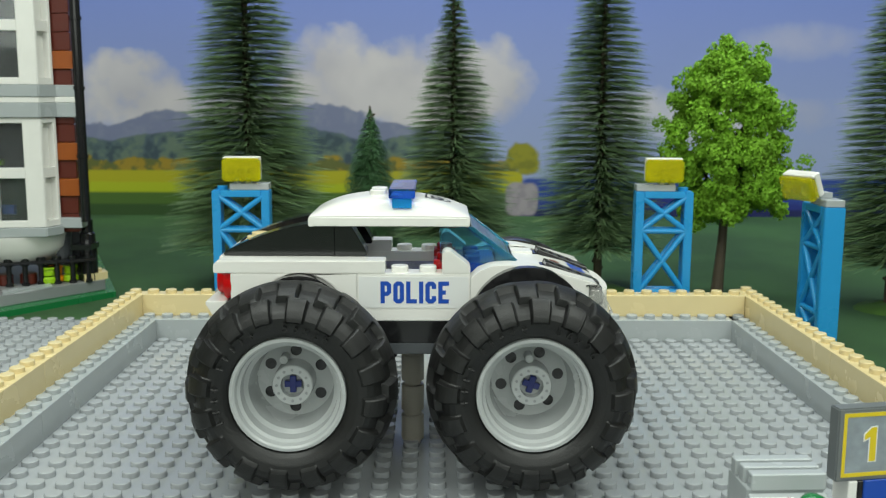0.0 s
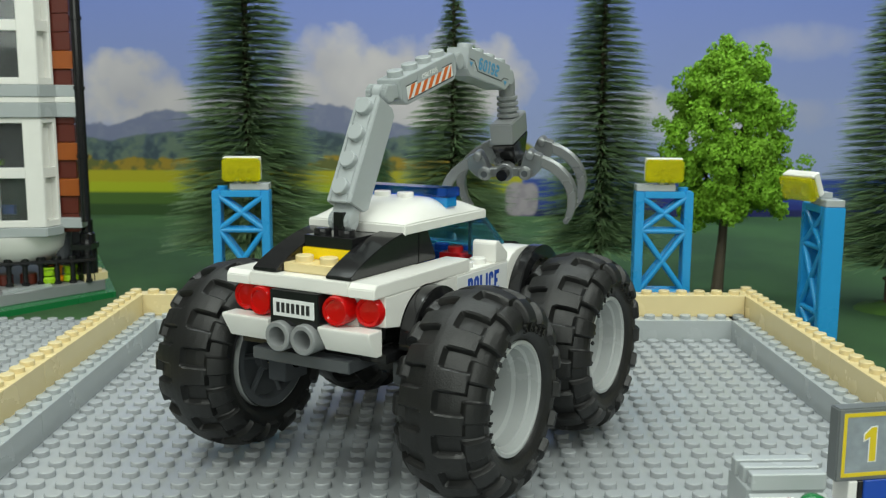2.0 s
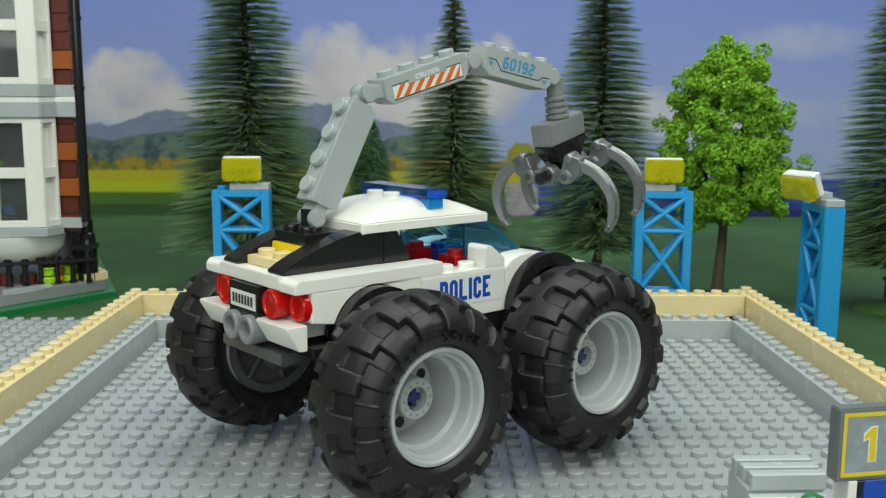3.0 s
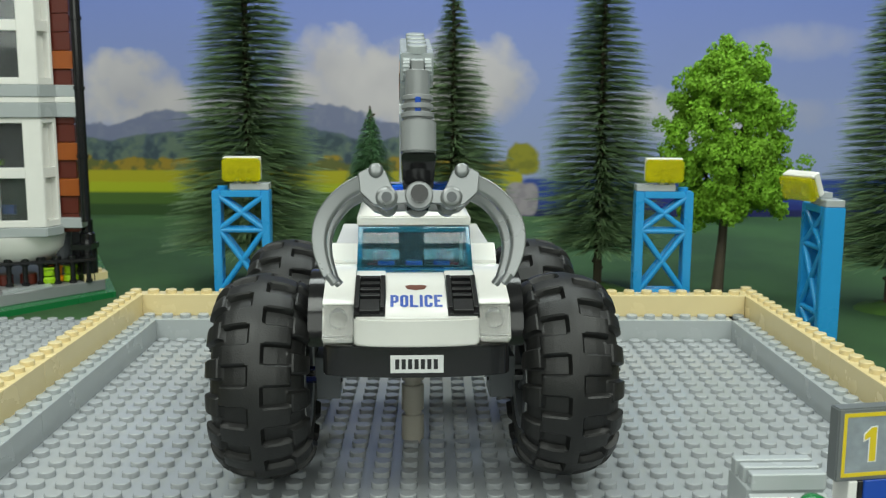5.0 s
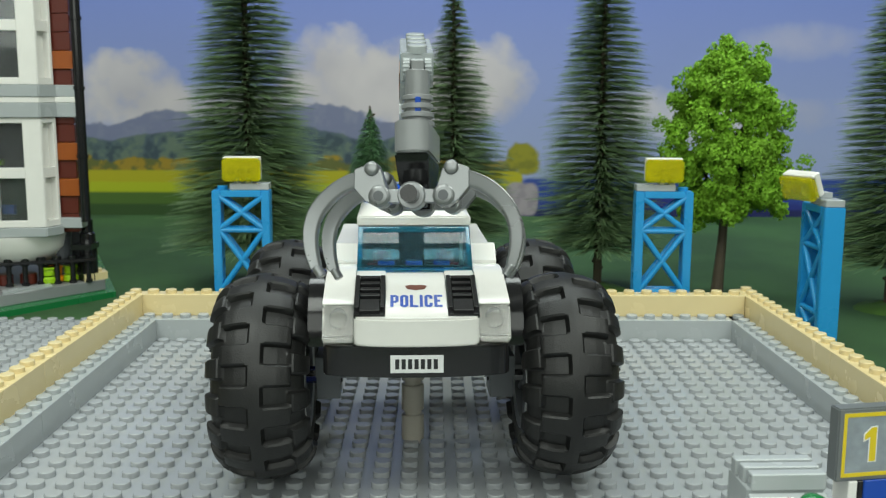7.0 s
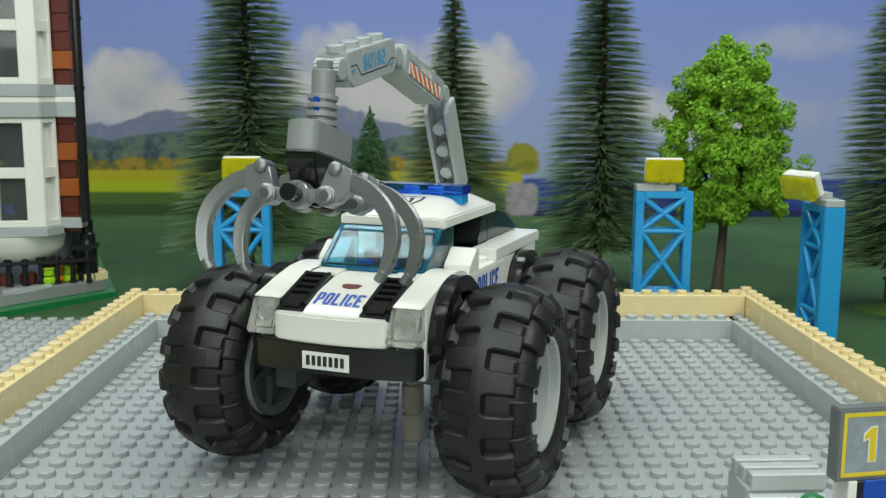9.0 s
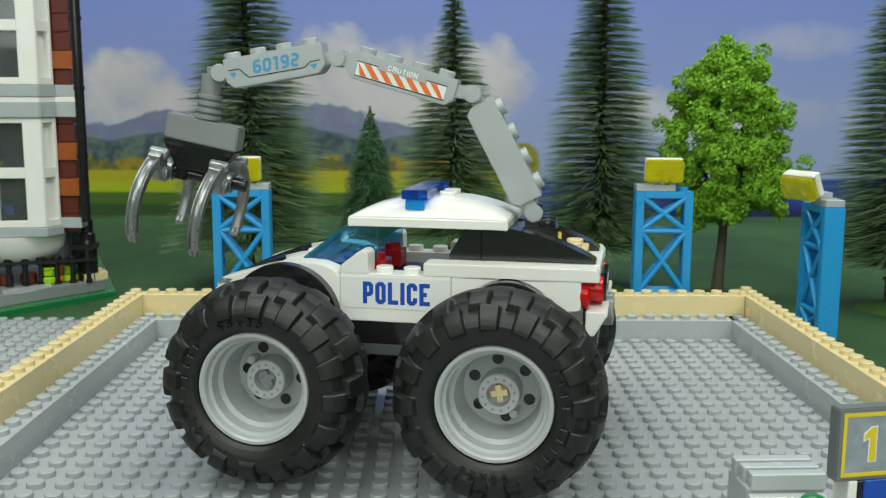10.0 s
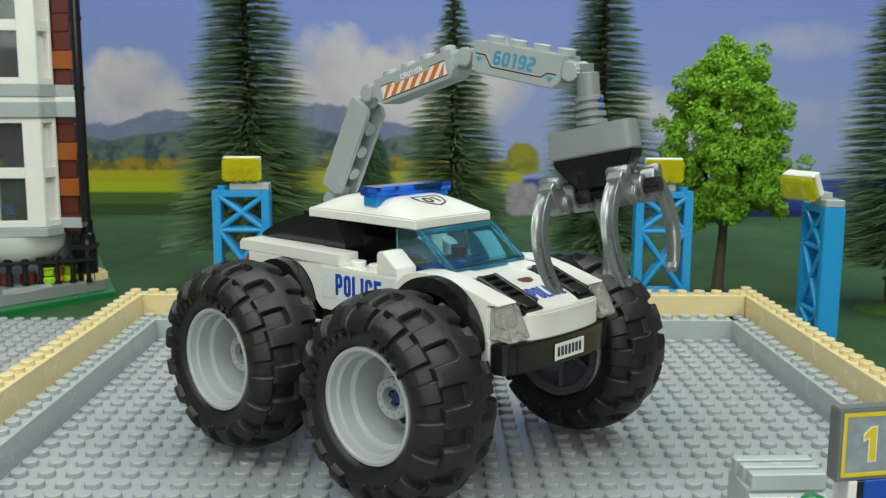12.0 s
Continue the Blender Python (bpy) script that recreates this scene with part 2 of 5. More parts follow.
def backdrop():
    """A printed landscape board: sky, clouds, hills, fields and a strip of sea."""
    nx, nz, x0, x1, z0, z1 = 900, 380, -560.0, 560.0, -4.0, 330.0
    xs, zs = np.linspace(x0, x1, nx), np.linspace(z0, z1, nz)
    gx, gz = np.meshgrid(xs, zs)

    def field(scale, octaves, seed):
        """Smooth random values about 0, at several scales."""
        dice, out, gain = np.random.RandomState(seed), np.zeros(gx.shape), 1.0
        for _ in range(octaves):
            table = dice.rand(96, 256) * 2 - 1
            u, v = (gx - x0) / scale, (gz - z0) / scale
            i, j = np.floor(u).astype(int), np.floor(v).astype(int)
            a, b = u - i, v - j
            a, b = a * a * (3 - 2 * a), b * b * (3 - 2 * b)
            i, j, i1, j1 = i % 256, j % 96, (i + 1) % 256, (j + 1) % 96
            out += gain * ((table[j, i] * (1 - a) + table[j, i1] * a) * (1 - b) + (table[j1, i] * (1 - a) + table[j1, i1] * a) * b)
            scale, gain = scale / 2, gain * 0.52
        return out * 0.8

    f1, f2, f3 = field(70, 4, 3), field(20, 4, 7), field(7, 3, 11)
    col = np.zeros((nz, nx, 3))

    def lay(mask, c):
        m = np.clip(mask, 0, 1)[..., None]
        col[:] = col * (1 - m) + np.array(c) * m

    up = np.clip((gz - 60) / 150, 0, 1)[..., None]
    col[:] = np.array((0.34, 0.40, 0.68)) * (1 - up) + np.array((0.195, 0.27, 0.70)) * up

    def cloud(cx, cz, rx, rz, power):
        d = ((gx - cx) / rx) ** 2 + ((gz - cz) / rz) ** 2
        return np.clip((1.05 - d + 0.45 * f1 + 0.3 * f2) * power * 1.5, 0, 1)

    shade = np.clip(0.5 + 0.7 * f1 + (gz - 110) / 120, 0, 1)
    for cx, cz, rx, rz, p in ((-282, 112, 52, 42, 1.1), (-95, 125, 70, 46, 1.0), (-10, 120, 75, 48, 1.0), (-50, 116, 110, 34, 1.0), (45, 118, 42, 46, 1.0), (-200, 98, 90, 20, 0.7), (250, 90, 160, 24, 0.35), (330, 160, 60, 20, 0.2)):
        m = cloud(cx, cz, rx, rz, p)
        lay(m * 0.92, (0.56, 0.52, 0.58))
        lay(m * shade * 0.75, (0.80, 0.74, 0.77))
    left = np.clip((78 - gx) / 8, 0, 1)
    fall = np.clip((gx - 5) / 70, 0, 1) ** 1.3 * 62
    peaks = 14 * np.exp(-((gx + 254) / 42) ** 2) + 22 * np.exp(-((gx + 112) / 52) ** 2)
    ridge = 79 + peaks + 3.5 * f2 + 1.5 * f3 - fall
    far = np.clip((ridge - gz) / 2.0, 0, 1) * left
    lay(far, (0.20, 0.22, 0.36))
    ridge2 = 70 + 0.5 * peaks + 6 * np.sin(gx / 33.0 + 0.6) + 2.5 * f2 + 3 * f1 + 1.2 * f3 - fall * 0.8
    lay(far * np.clip(f3 * 1.1 + 0.7 * f2, 0, 1) * 0.5, (0.27, 0.29, 0.40))
    near = np.clip((ridge2 - gz) / 2.5, 0, 1) * left
    lay(near, (0.075, 0.115, 0.15))
    lay(near * np.clip(0.4 + 1.3 * f2, 0, 1) * 0.6, (0.11, 0.165, 0.13))
    lay(near * np.clip(-f3 * 2.0 - 0.2, 0, 1) * 0.75, (0.035, 0.06, 0.09))
    lay(near * np.clip(f3 * 2.2 + f2 - 0.2, 0, 1) * 0.6, (0.17, 0.23, 0.16))
    woods = 48 + 4 * f2 + 2 * np.sin(gx / 9.0) + 2 * f3
    copse = np.clip((woods - gz) / 2.0, 0, 1) * left
    lay(copse, (0.13, 0.14, 0.035))
    lay(copse * np.clip(f3 * 2.0 + f2, 0, 1) * 0.85, (0.40, 0.26, 0.02))
    lay((39 - gz) / 1.2 * left, (0.46, 0.42, 0.012))
    lay((28 - gz + f1 * 2) / 1.5 * left, (0.44, 0.50, 0.012))
    lay((19 - gz) / 1.5 * left, (0.075, 0.15, 0.022))
    lay((8 - gz) / 1.5 * left, (0.035, 0.085, 0.02))
    right = np.clip((gx - 75) / 8, 0, 1)
    lay((33 - gz) / 2.0 * right, (0.03, 0.07, 0.34))
    lay((16 - gz) / 3.0 * right * np.clip(0.6 + f1, 0, 1), (0.018, 0.03, 0.24))
    lay((4 - gz) / 1.5 * right, (0.01, 0.015, 0.11))
    bush = 1.1 - ((gx - 77) / 17) ** 2 - ((gz - 50) / 16) ** 2 + 0.5 * f2 + 0.25 * f3
    lay(bush * 3, (0.30, 0.28, 0.02))
    lay(np.clip(bush * 3, 0, 1) * np.clip(-f3 * 2, 0, 1) * 0.6, (0.15, 0.16, 0.02))
    stone = np.clip((1.2 - np.abs((gx - 77) / 16) ** 4 - np.abs((gz - 13) / 16) ** 4 + 0.4 * f2) * 2, 0, 1)
    lay(stone, (0.40, 0.35, 0.40))
    lay(stone * np.clip(f3 * 1.4, 0, 1) * 0.6, (0.27, 0.24, 0.29))
    me = bpy.data.meshes.new("backdrop")
    verts = [(a * MM, 0.465, b * MM) for b in zs for a in xs]
    faces = [(j * nx + i, j * nx + i + 1, (j + 1) * nx + i + 1, (j + 1) * nx + i) for j in range(nz - 1) for i in range(nx - 1)]
    me.from_pydata(verts, [], faces)
    layer = me.color_attributes.new("print", "FLOAT_COLOR", "POINT")
    rgba = np.ones((nz * nx, 4), dtype=np.float32)
    rgba[:, :3] = np.clip(col.reshape(-1, 3), 0, 1)
    layer.data.foreach_set("color", rgba.ravel())
    m, t, b = shader("printed_landscape")
    at = t.nodes.new("ShaderNodeVertexColor")
    at.layer_name = "print"
    t.links.new(at.outputs["Color"], b.inputs["Base Color"])
    b.inputs["Roughness"].default_value = 0.6
    me.materials.append(m)
    return tagged(new("backdrop", me), "printed landscape board with clouds, hills, yellow fields and sea", "backdrop", kind="structure")


backdrop()


def room():
    """Plain white room round the table."""
    m = plastic("room_paint", (0.55, 0.54, 0.52), 0.7, coarse=3)
    for name, dims in (("ceiling", (-1600, 1600, -1600, 1600, 1500, 1560)), ("wall_north", (-1600, 1600, 1550, 1600, -760, 1500)), ("wall_south", (-1600, 1600, -1600, -1550, -760, 1500)),
                       ("wall_east", (1550, 1600, -1550, 1550, -760, 1500)), ("wall_west", (-1600, -1550, -1550, 1550, -760, 1500)), ("floor", (-1550, 1550, -1550, 1550, -800, -760))):
        bm = sketch()
        box(bm, *dims)
        tagged(part(name, bm, m), "plain painted surface of the room round the table", "room", kind="structure")
    bm = sketch()
    box(bm, -900, 900, -900, 900, -40, -8.2)
    for x in (-860, 860):
        for y in (-860, 860):
            box(bm, x - 30, x + 30, y - 30, y + 30, -760, -40)
    tagged(part("table", ease(bm, 2), m), "large plain table under the toy scene", "table", kind="structure")


room()


# ---- low walls of long bricks ----
def long_brick(name, n, material, label, group):
    """A one-stud-wide brick of n studs, drawn along x from its first stud."""
    bm = sketch()
    box(bm, -3.95, 8 * n - 4.05, -3.95, 3.95, 0.02, 9.6)
    ease(bm, 0.18, 1)
    for i in range(n):
        stud(bm, 8 * i, 0, 9.6, 14, 1.75)
    return tagged(part(name, bm, material), label, "brick", group)


def wall_course(z, inset, material, back, side, label, group):
    made = {}
    hx = 140 - inset
    spots, x = [], -hx
    for n in back:
        spots.append((n, mm(x, -inset, z)))
        x += 8 * n
    for s in (-1, 1):
        y = -8 - inset if s < 0 else -inset
        for n in side:
            spots.append((n, mm(s * hx, y + (8 if s > 0 and inset == 0 else 0), z, 0, 0, -90)))
            y -= 8 * n
    for n, m in spots:
        if n not in made:
            made[n] = long_brick("long_brick", n, material, label, group)
            made[n].matrix_basis = m
        else:
            copy_thing(made[n], m)


wall_course(0, 8, GREY, (12, 6, 8, 8), (16, 16, 10), "light grey long toy brick in the low inner kerb", "grey kerb bricks")
wall_course(0, 0, TAN, (10, 10, 8, 7), (16, 16, 12), "tan long toy brick in the lower wall course", "tan wall bricks")
wall_course(9.6, 0, TAN, (12, 12, 11), (14, 16, 12), "tan long studded toy brick topping the low wall", "tan wall bricks")


# ---- the truck: x ahead, y to its left, z up from the tyres' feet ----
def tyre_mesh():
    """A balloon tyre with staggered notches, turned about y."""
    seg, cut, lugs = 384, 96, 16
    base = [(15.2, -8.9), (15.6, -10.1), (16.7, -11.1), (18.5, -11.8), (20.8, -12.0), (22.3, -11.3), (23.7, -9.8), (24.9, -7.8), (25.8, -5.3), (26.3, -2.7), (26.5, 0.0)]
    base = base + [(r, -y) for r, y in base[-2::-1]]
    lens = [0.0]
    for a, b in zip(base, base[1:]):
        lens.append(lens[-1] + math.hypot(b[0] - a[0], b[1] - a[1]))
    rs, ys = [b[0] for b in base], [b[1] for b in base]
    verts = []

    def rise(x, edge):
        return min(1.0, max(0.0, x / edge + 0.5))

    for k in range(cut + 1):
        s = lens[-1] * k / cut
        r, y = float(np.interp(s, lens, rs)), float(np.interp(s, lens, ys))
        e = 0.05
        dr = float(np.interp(s + e, lens, rs) - np.interp(s - e, lens, rs))
        dy = float(np.interp(s + e, lens, ys) - np.interp(s - e, lens, ys))
        d = math.hypot(dr, dy) or 1
        nr, ny = dy / d, -dr / d
        v = 2 * k / cut - 1
        for i in range(seg):
            u = lugs * i / seg
            w = abs(v)
            f = (u + (0.5 if v > 0 else 0.0)) % 1.0
            # rounded notches cut into the tread, a row of blocks on each shoulder
            px, py = abs(f - 0.5) * 11.0 - 1.75, 2.5 - w * 20.0
            notch = math.hypot(max(px, 0.0), max(py, 0.0)) - 0.9
            land = min(rise(notch, 0.4), rise(0.42 - w, 0.02))
            g = (f + (-0.30 if v > 0 else 0.30)) % 1.0
            block = min(rise(abs(g - 0.5) - 0.23, 0.045), rise(w - 0.40, 0.02), rise(0.705 - w, 0.035))
            crease = 0.35 * rise(0.012 - abs(w - 0.41), 0.012)
            h = max(1.75 * land, (1.75 - 0.5 * max(0.0, w - 0.48) / 0.26) * block) - crease * max(land, block)
            a = 2 * math.pi * i / seg
            q = r + nr * h
            verts.append((q * math.cos(a) * MM, (y + ny * h) * MM, q * math.sin(a) * MM))
    faces = [(k * seg + i, (k + 1) * seg + i, (k + 1) * seg + (i + 1) % seg, k * seg + (i + 1) % seg) for k in range(cut) for i in range(seg)]
    me = bpy.data.meshes.new("tyre")
    me.from_pydata(verts, [], faces)
    me.materials.append(RUBBER)
    me.polygons.foreach_set("use_smooth", [True] * len(me.polygons))
    me.set_sharp_from_angle(angle=radians(28))
    return me


TYRE = tyre_mesh()


def rim_bm():
    """The outside of the rim faces -y."""
    bm = sketch()
    lathe(bm, [(15.3, 10.5), (15.3, -10.9), (15.1, -11.5), (14.3, -11.6), (13.8, -11.1), (13.5, -9.2), (12.7, -8.8), (12.5, -5.2), (11.4, -4.4), (10.4, 4.6), (5.6, 4.6), (5.5, -2.1), (5.2, -2.5), (3.2, -2.5), (3.1, 0.4), (0.01, 0.4)], (0, 0, 0), "y", 48, False)
    return bm


def wheel(parent, x, side):
    hub = new("wheel")
    hub.parent = parent
    hub.matrix_basis = mm(x, side * 40.8, 28, 0, (0 if x < 0 else 18) if side < 0 else (170 if x < 0 else -25), 0 if side < 0 else 180)
    t = new("tyre", TYRE)
    t.parent = hub
    tagged(t, "chunky black rubber balloon tyre with staggered notches")
    rim = part("rim", rim_bm(), RIMGREY, hub, "light grey plastic rim with round holes shown by black discs", at=mm(0, 1.2, 0))
    # Black discs on the uncut rim paint the shade of its six holes.
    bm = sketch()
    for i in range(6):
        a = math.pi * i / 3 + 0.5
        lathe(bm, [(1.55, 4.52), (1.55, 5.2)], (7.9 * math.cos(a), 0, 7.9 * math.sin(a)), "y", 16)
    part("rim_hole_shade", bm, BLACK, rim, "black discs painting the shade in the rim's round holes")
    bm = sketch()
    for i in range(12):
        a = math.pi * i / 6
        lathe(bm, [(0.42, -2.56), (0.42, -2.0)], (4.25 * math.cos(a), 0, 4.25 * math.sin(a)), "y", 8)
    part("bolt_mark", bm, MIDGREY, rim)
    bm = sketch()
    lathe(bm, [(1.2, 4.5), (1.2, 0.2), (1.0, -0.1)], (-2.6, 0, 6.3), "y", 14)
    lathe(bm, [(0.55, -0.11), (0.55, -0.3)], (-2.6, 0, 6.3), "y", 10)
    part("moulding_peg", bm, RIMGREY, rim)
    bm = sketch()
    box(bm, -2.3, 2.3, -1.2, 14, -0.85, 0.85)
    box(bm, -0.85, 0.85, -1.25, 14, -2.3, 2.3)
    part("axle", ease(bm, 0.15, 1), NAVY if side < 0 else MIDGREY if x > 0 else TAN, rim, "cross-shaped plastic axle end")
    bm = sketch()
    lathe(bm, [(15.0, 11.7), (12.6, 11.4), (12.2, 8.6), (4.5, 8.2), (4.2, 10.5), (2.4, 10.8)], (0, 0, 0), "y", 40, False)
    for i in range(6):
        a = math.pi * i / 3
        c, s = math.cos(a), math.sin(a)
        rod(bm, (3.8 * c, 9.4, 3.8 * s), (12.4 * c, 9.8, 12.4 * s), 0.9, 6)
    part("inner_spokes", bm, DARKGREY, hub, "dark grey spoked inner side of the rim")
    bm = sketch()
    for i in range(9):
        a = radians(118 + 9.5 * i + (8 if i > 4 else 0))
        c, n = math.cos(a), math.sin(a)
        rod(bm, (17.5 * c, -12.35, 17.5 * n), (19.3 * c, -12.45, 19.3 * n), 0.36, 6)
        rod(bm, (18.4 * c - 0.6 * n, -12.4, 18.4 * n + 0.6 * c), (18.4 * c + 0.6 * n, -12.4, 18.4 * n - 0.6 * c), 0.33, 6)
    tagged(part("raised_mark", bm, RUBBER, hub), kind="stuff")
    for i, c in enumerate("56x26"):
        a = 90 - 8.5 * i
        lettering("size_mark", c, 2.4, RUBBER, hub, pose(0, 0, 0, 0, 90 - a, 0) @ mm(0, -12.5, 18.5, 90, 0, 0), 0.4)
    return hub


def arc(cx, cz, r, a0, a1, n=14):
    return [(cx + r * math.cos(radians(a0 + (a1 - a0) * i / n)), cz + r * math.sin(radians(a0 + (a1 - a0) * i / n))) for i in range(n + 1)]


def clean(pts):
    out = []
    for p in pts:
        if not out or math.hypot(p[0] - out[-1][0], p[1] - out[-1][1]) > 0.05:
            out.append(p)
    return out


def plate_bars(parent, at):
    """A number plate with plain bars for its writing."""
    bm = sketch()
    box(bm, -6.7, 6.7, -2.3, 2.3, 0, 0.12)
    plate = part("number_plate", ease(bm, 0.1, 1), PAPER, parent, "small white number plate with dark bars", at=at)
    bm = sketch()
    for i in range(7):
        x = -5.0 + 1.62 * i
        box(bm, x - 0.52, x + 0.52, -1.3, 1.3, 0.12, 0.2)
    part("plate_bars", bm, INK, plate)


def roof_height(x, y):
    k, w = (x + 9.0) / (25.0 if x > -9 else 21.5), min(1.0, abs(y) / 16.4)
    z = 70.2 + 4.9 * max(0.0, 1 - abs(k) ** 2.2) ** 0.9 * (1 - w ** 5.0)
    return z + 0.55 * (1 - w ** 6) * (1 - min(1, abs(k)) ** 6)


def lay_on_roof(ob, x0):
    """Bends a flat print onto the roof, its top towards the tail."""
    for v in ob.data.vertices:
        x, y = x0 - v.co.y / MM, v.co.x / MM
        v.co = (x * MM, y * MM, (roof_height(x, y) + 0.14) * MM + v.co.z)


def roof_bm():
    bm = sketch()
    nx, ny, xa, xb = 28, 20, -30.5, 16.0
    top, low = {}, {}
    for i in range(nx + 1):
        x = xa + (xb - xa) * i / nx
        for j in range(ny + 1):
            y = -16.4 + 32.8 * j / ny
            top[i, j] = bm.verts.new((x, y, roof_height(x, y)))
            low[i, j] = bm.verts.new((x, y, 67.3 if i in (0, nx) or j in (0, ny) else 68.4))
    for i in range(nx):
        for j in range(ny):
            bm.faces.new((top[i, j], top[i + 1, j], top[i + 1, j + 1], top[i, j + 1]))
            bm.faces.new((low[i, j], low[i, j + 1], low[i + 1, j + 1], low[i + 1, j]))
    for i in range(nx):
        for j in (0, ny):
            bm.faces.new((top[i, j], low[i, j], low[i + 1, j], top[i + 1, j]))
    for j in range(ny):
        for i in (0, nx):
            bm.faces.new((top[i, j], top[i, j + 1], low[i, j + 1], low[i, j]))
    return bm


def truck():
    t = new("monster_truck")
    tagged(t, "white and black toy police monster truck on four huge black tyres", "toy truck")

    def add(name, bm, mat, label="", bevel=0.22, seg=2, parent=None):
        return part(name, ease(bm, bevel, seg) if bevel else bm, mat, parent or t, label)

    for x in (-32, 32):
        for s in (-1, 1):
            wheel(t, x, s)
    # chassis
    bm = sketch()
    box(bm, -56, 52, -15.9, 15.9, 35.0, 38.2)
    box(bm, -24, 24, -23.9, 23.9, 31.8, 35.0)
    add("chassis_plate", bm, DARKGREY, "dark grey chassis plates")
    bm = sketch()
    box(bm, -16, 16, -23.8, 23.8, 35.05, 41.4)
    box(bm, -50, 50, -15.8, 15.8, 38.2, 41.4)
    add("sill", bm, BLACK, "black sills under the doors")
    for x in (-32, 32):
        for s in (-1, 1):
            bm = sketch()
            box(bm, x - 8, x + 8, *sorted((s * 18.5, s * 27)), 29.2, 34.9)
            box(bm, x - 5, x + 5, *sorted((s * 20.5, s * 27)), 22.5, 29.3)
            add("axle_block", bm, DARKGREY, "dark grey axle block by the wheel")
            bm = sketch()
            rod(bm, (x, s * 20, 28), (x, s * 39, 28), 2.2, 12)
            add("axle_rod", bm, BLACK, "", 0)
    # sides
    for s in (-1, 1):
        a, b = (16.02, 24) if s > 0 else (-24, -16.02)
        bm = sketch()
        box(bm, -15.95, 15.95, a, b, 41.5, 55.1)
        door = add("door_panel", bm, WHITE, "white door panel with blue writing")
        bm = sketch()
        for x in (-4, 4):
            stud(bm, x, s * 20, 55.1)
        add("stud", bm, WHITE, "", 0, parent=door)
        bm = sketch()
        y0, y1 = (24.0, 24.12) if s > 0 else (-24.12, -24.0)
        box(bm, -15.5, 15.5, y0, y1, 45.3, 54.3)
        add("sticker", bm, PAPER, "white sticker", 0.04, 1, door)
        writing("door_writing", "POLICE", 6.3, 3.0, 1.2, PRINTBLUE, door, mm(0.3 if s < 0 else -0.3, s * 24.13, 49.8, 90, 0, 0 if s < 0 else 180), 0.62)
        bm = sketch()
        prism(bm, [(8, 55.1), (8, 60.6), (8.8, 61.5), (10.4, 61.5), (15.95, 57.2), (15.95, 55.1)], a, b)
        add("side_wedge", bm, WHITE, "white sloped wedge by the windscreen")
        # front wing with its arch
        out = [(16.05, 41.5), (16.05, 53.8), (18.5, 56.0), (22, 57.3), (27, 57.7), (33, 57.2), (40, 55.7), (47, 53.7), (51.6, 52.4), (52.0, 52.05), (48.7, 52.0), (48.7, 41.5)] + arc(32, 41.5, 15.3, 0, 180, 18)[1:-1]
        bm = sketch()
        prism(bm, clean(out), a, b)
        add("front_wing", bm, WHITE, "white rounded front wing")
        bm = sketch()
        box(bm, 46.6, 49.4, a, b, 33.0, 43.0)
        add("wing_foot", bm, WHITE, "white strip beside the front bumper")
        # rear flank with its arch
        out = [(-51.6, 47.2), (-51.6, 55.05), (-16.05, 55.05), (-16.05, 41.5)] + arc(-32, 41.5, 13.6, 0, 160, 16)[1:]
        bm = sketch()
        prism(bm, clean(out), a * 1.0, b)
        add("rear_flank", bm, WHITE, "white rear flank")
        bm = sketch()
        prism(bm, [(-56.4, 55.1), (-56.4, 57.4), (-55.2, 58.7), (-8.05, 58.7), (-8.05, 55.1)], a, b)
        add("belt_tile", bm, WHITE, "white belt tile along the rear flank")
        for cx, r in ((32, 16.5), (-32, 13.9)):
            y0, y1 = (24.1, 28.2) if s > 0 else (-28.2, -24.1)
            outer, inner = arc(cx, 41.2, r, -4, 184, 24), arc(cx, 41.2, r - 4.2, 184, -4, 24)
            bm = sketch()
            prism(bm, outer + inner, y0, y1)
            add("mudguard", bm, BLACK, "glossy black arched mudguard", 0.3)
            bm = sketch()
            prism(bm, arc(cx, 41.2, r - 2.4, 0, 180, 20), *((17, 18.5) if s > 0 else (-18.5, -17)))
            add("arch_liner", bm, BLACK, "", 0)
        # rear slope and pillar
        c, d = (8.02, 16) if s > 0 else (-16, -8.02)
        out = [(-55.0, 58.75), (-55.0, 59.6)] + [(-55 + 32 * k, 59.6 + 9.0 * math.sin(k * math.pi / 2) ** 0.85) for k in [i / 14 for i in range(1, 15)]] + [(-23.0, 58.75)]
        bm = sketch()
        prism(bm, out, c, d)
        add("rear_slope", bm, BLACK, "glossy black curved rear slope")
        bm = sketch()
        prism(bm, [(-22.9, 58.75), (-22.9, 68.4), (-18.6, 68.4), (-13.8, 60.2), (-13.8, 58.75)], c, d)
        add("rear_pillar", bm, BLACK, "black slanted roof pillar")
    # tail
    bm = sketch()
    box(bm, -51.8, -24, -16, 16, 41.5, 58.7)
    add("tail_body", bm, WHITE, "white tail body")
    bm = sketch()
    box(bm, -56.3, -50, -15.95, 15.95, 55.15, 58.72)
    add("tail_ledge", bm, WHITE)
    for y in (-20, -12.2, 12.2, 20):
        bm = sketch()
        lathe(bm, [(3.95, -52.0), (3.95, -56.6), (3.6, -57.2), (2.9, -57.2), (2.6, -56.7), (0.01, -56.5)], (3.4 if abs(y) > 15 else 0.0, y, 51.2), "x", 28, False)
        add("tail_light", bm, RED, "round red tail light", 0)
        bm = sketch()
        lathe(bm, [(3.5, -51.5), (3.5, -53.6)], (3.4 if abs(y) > 15 else 0.0, y, 51.2), "x", 20)
        add("lamp_seat", bm, REDOPAQUE, "", 0)
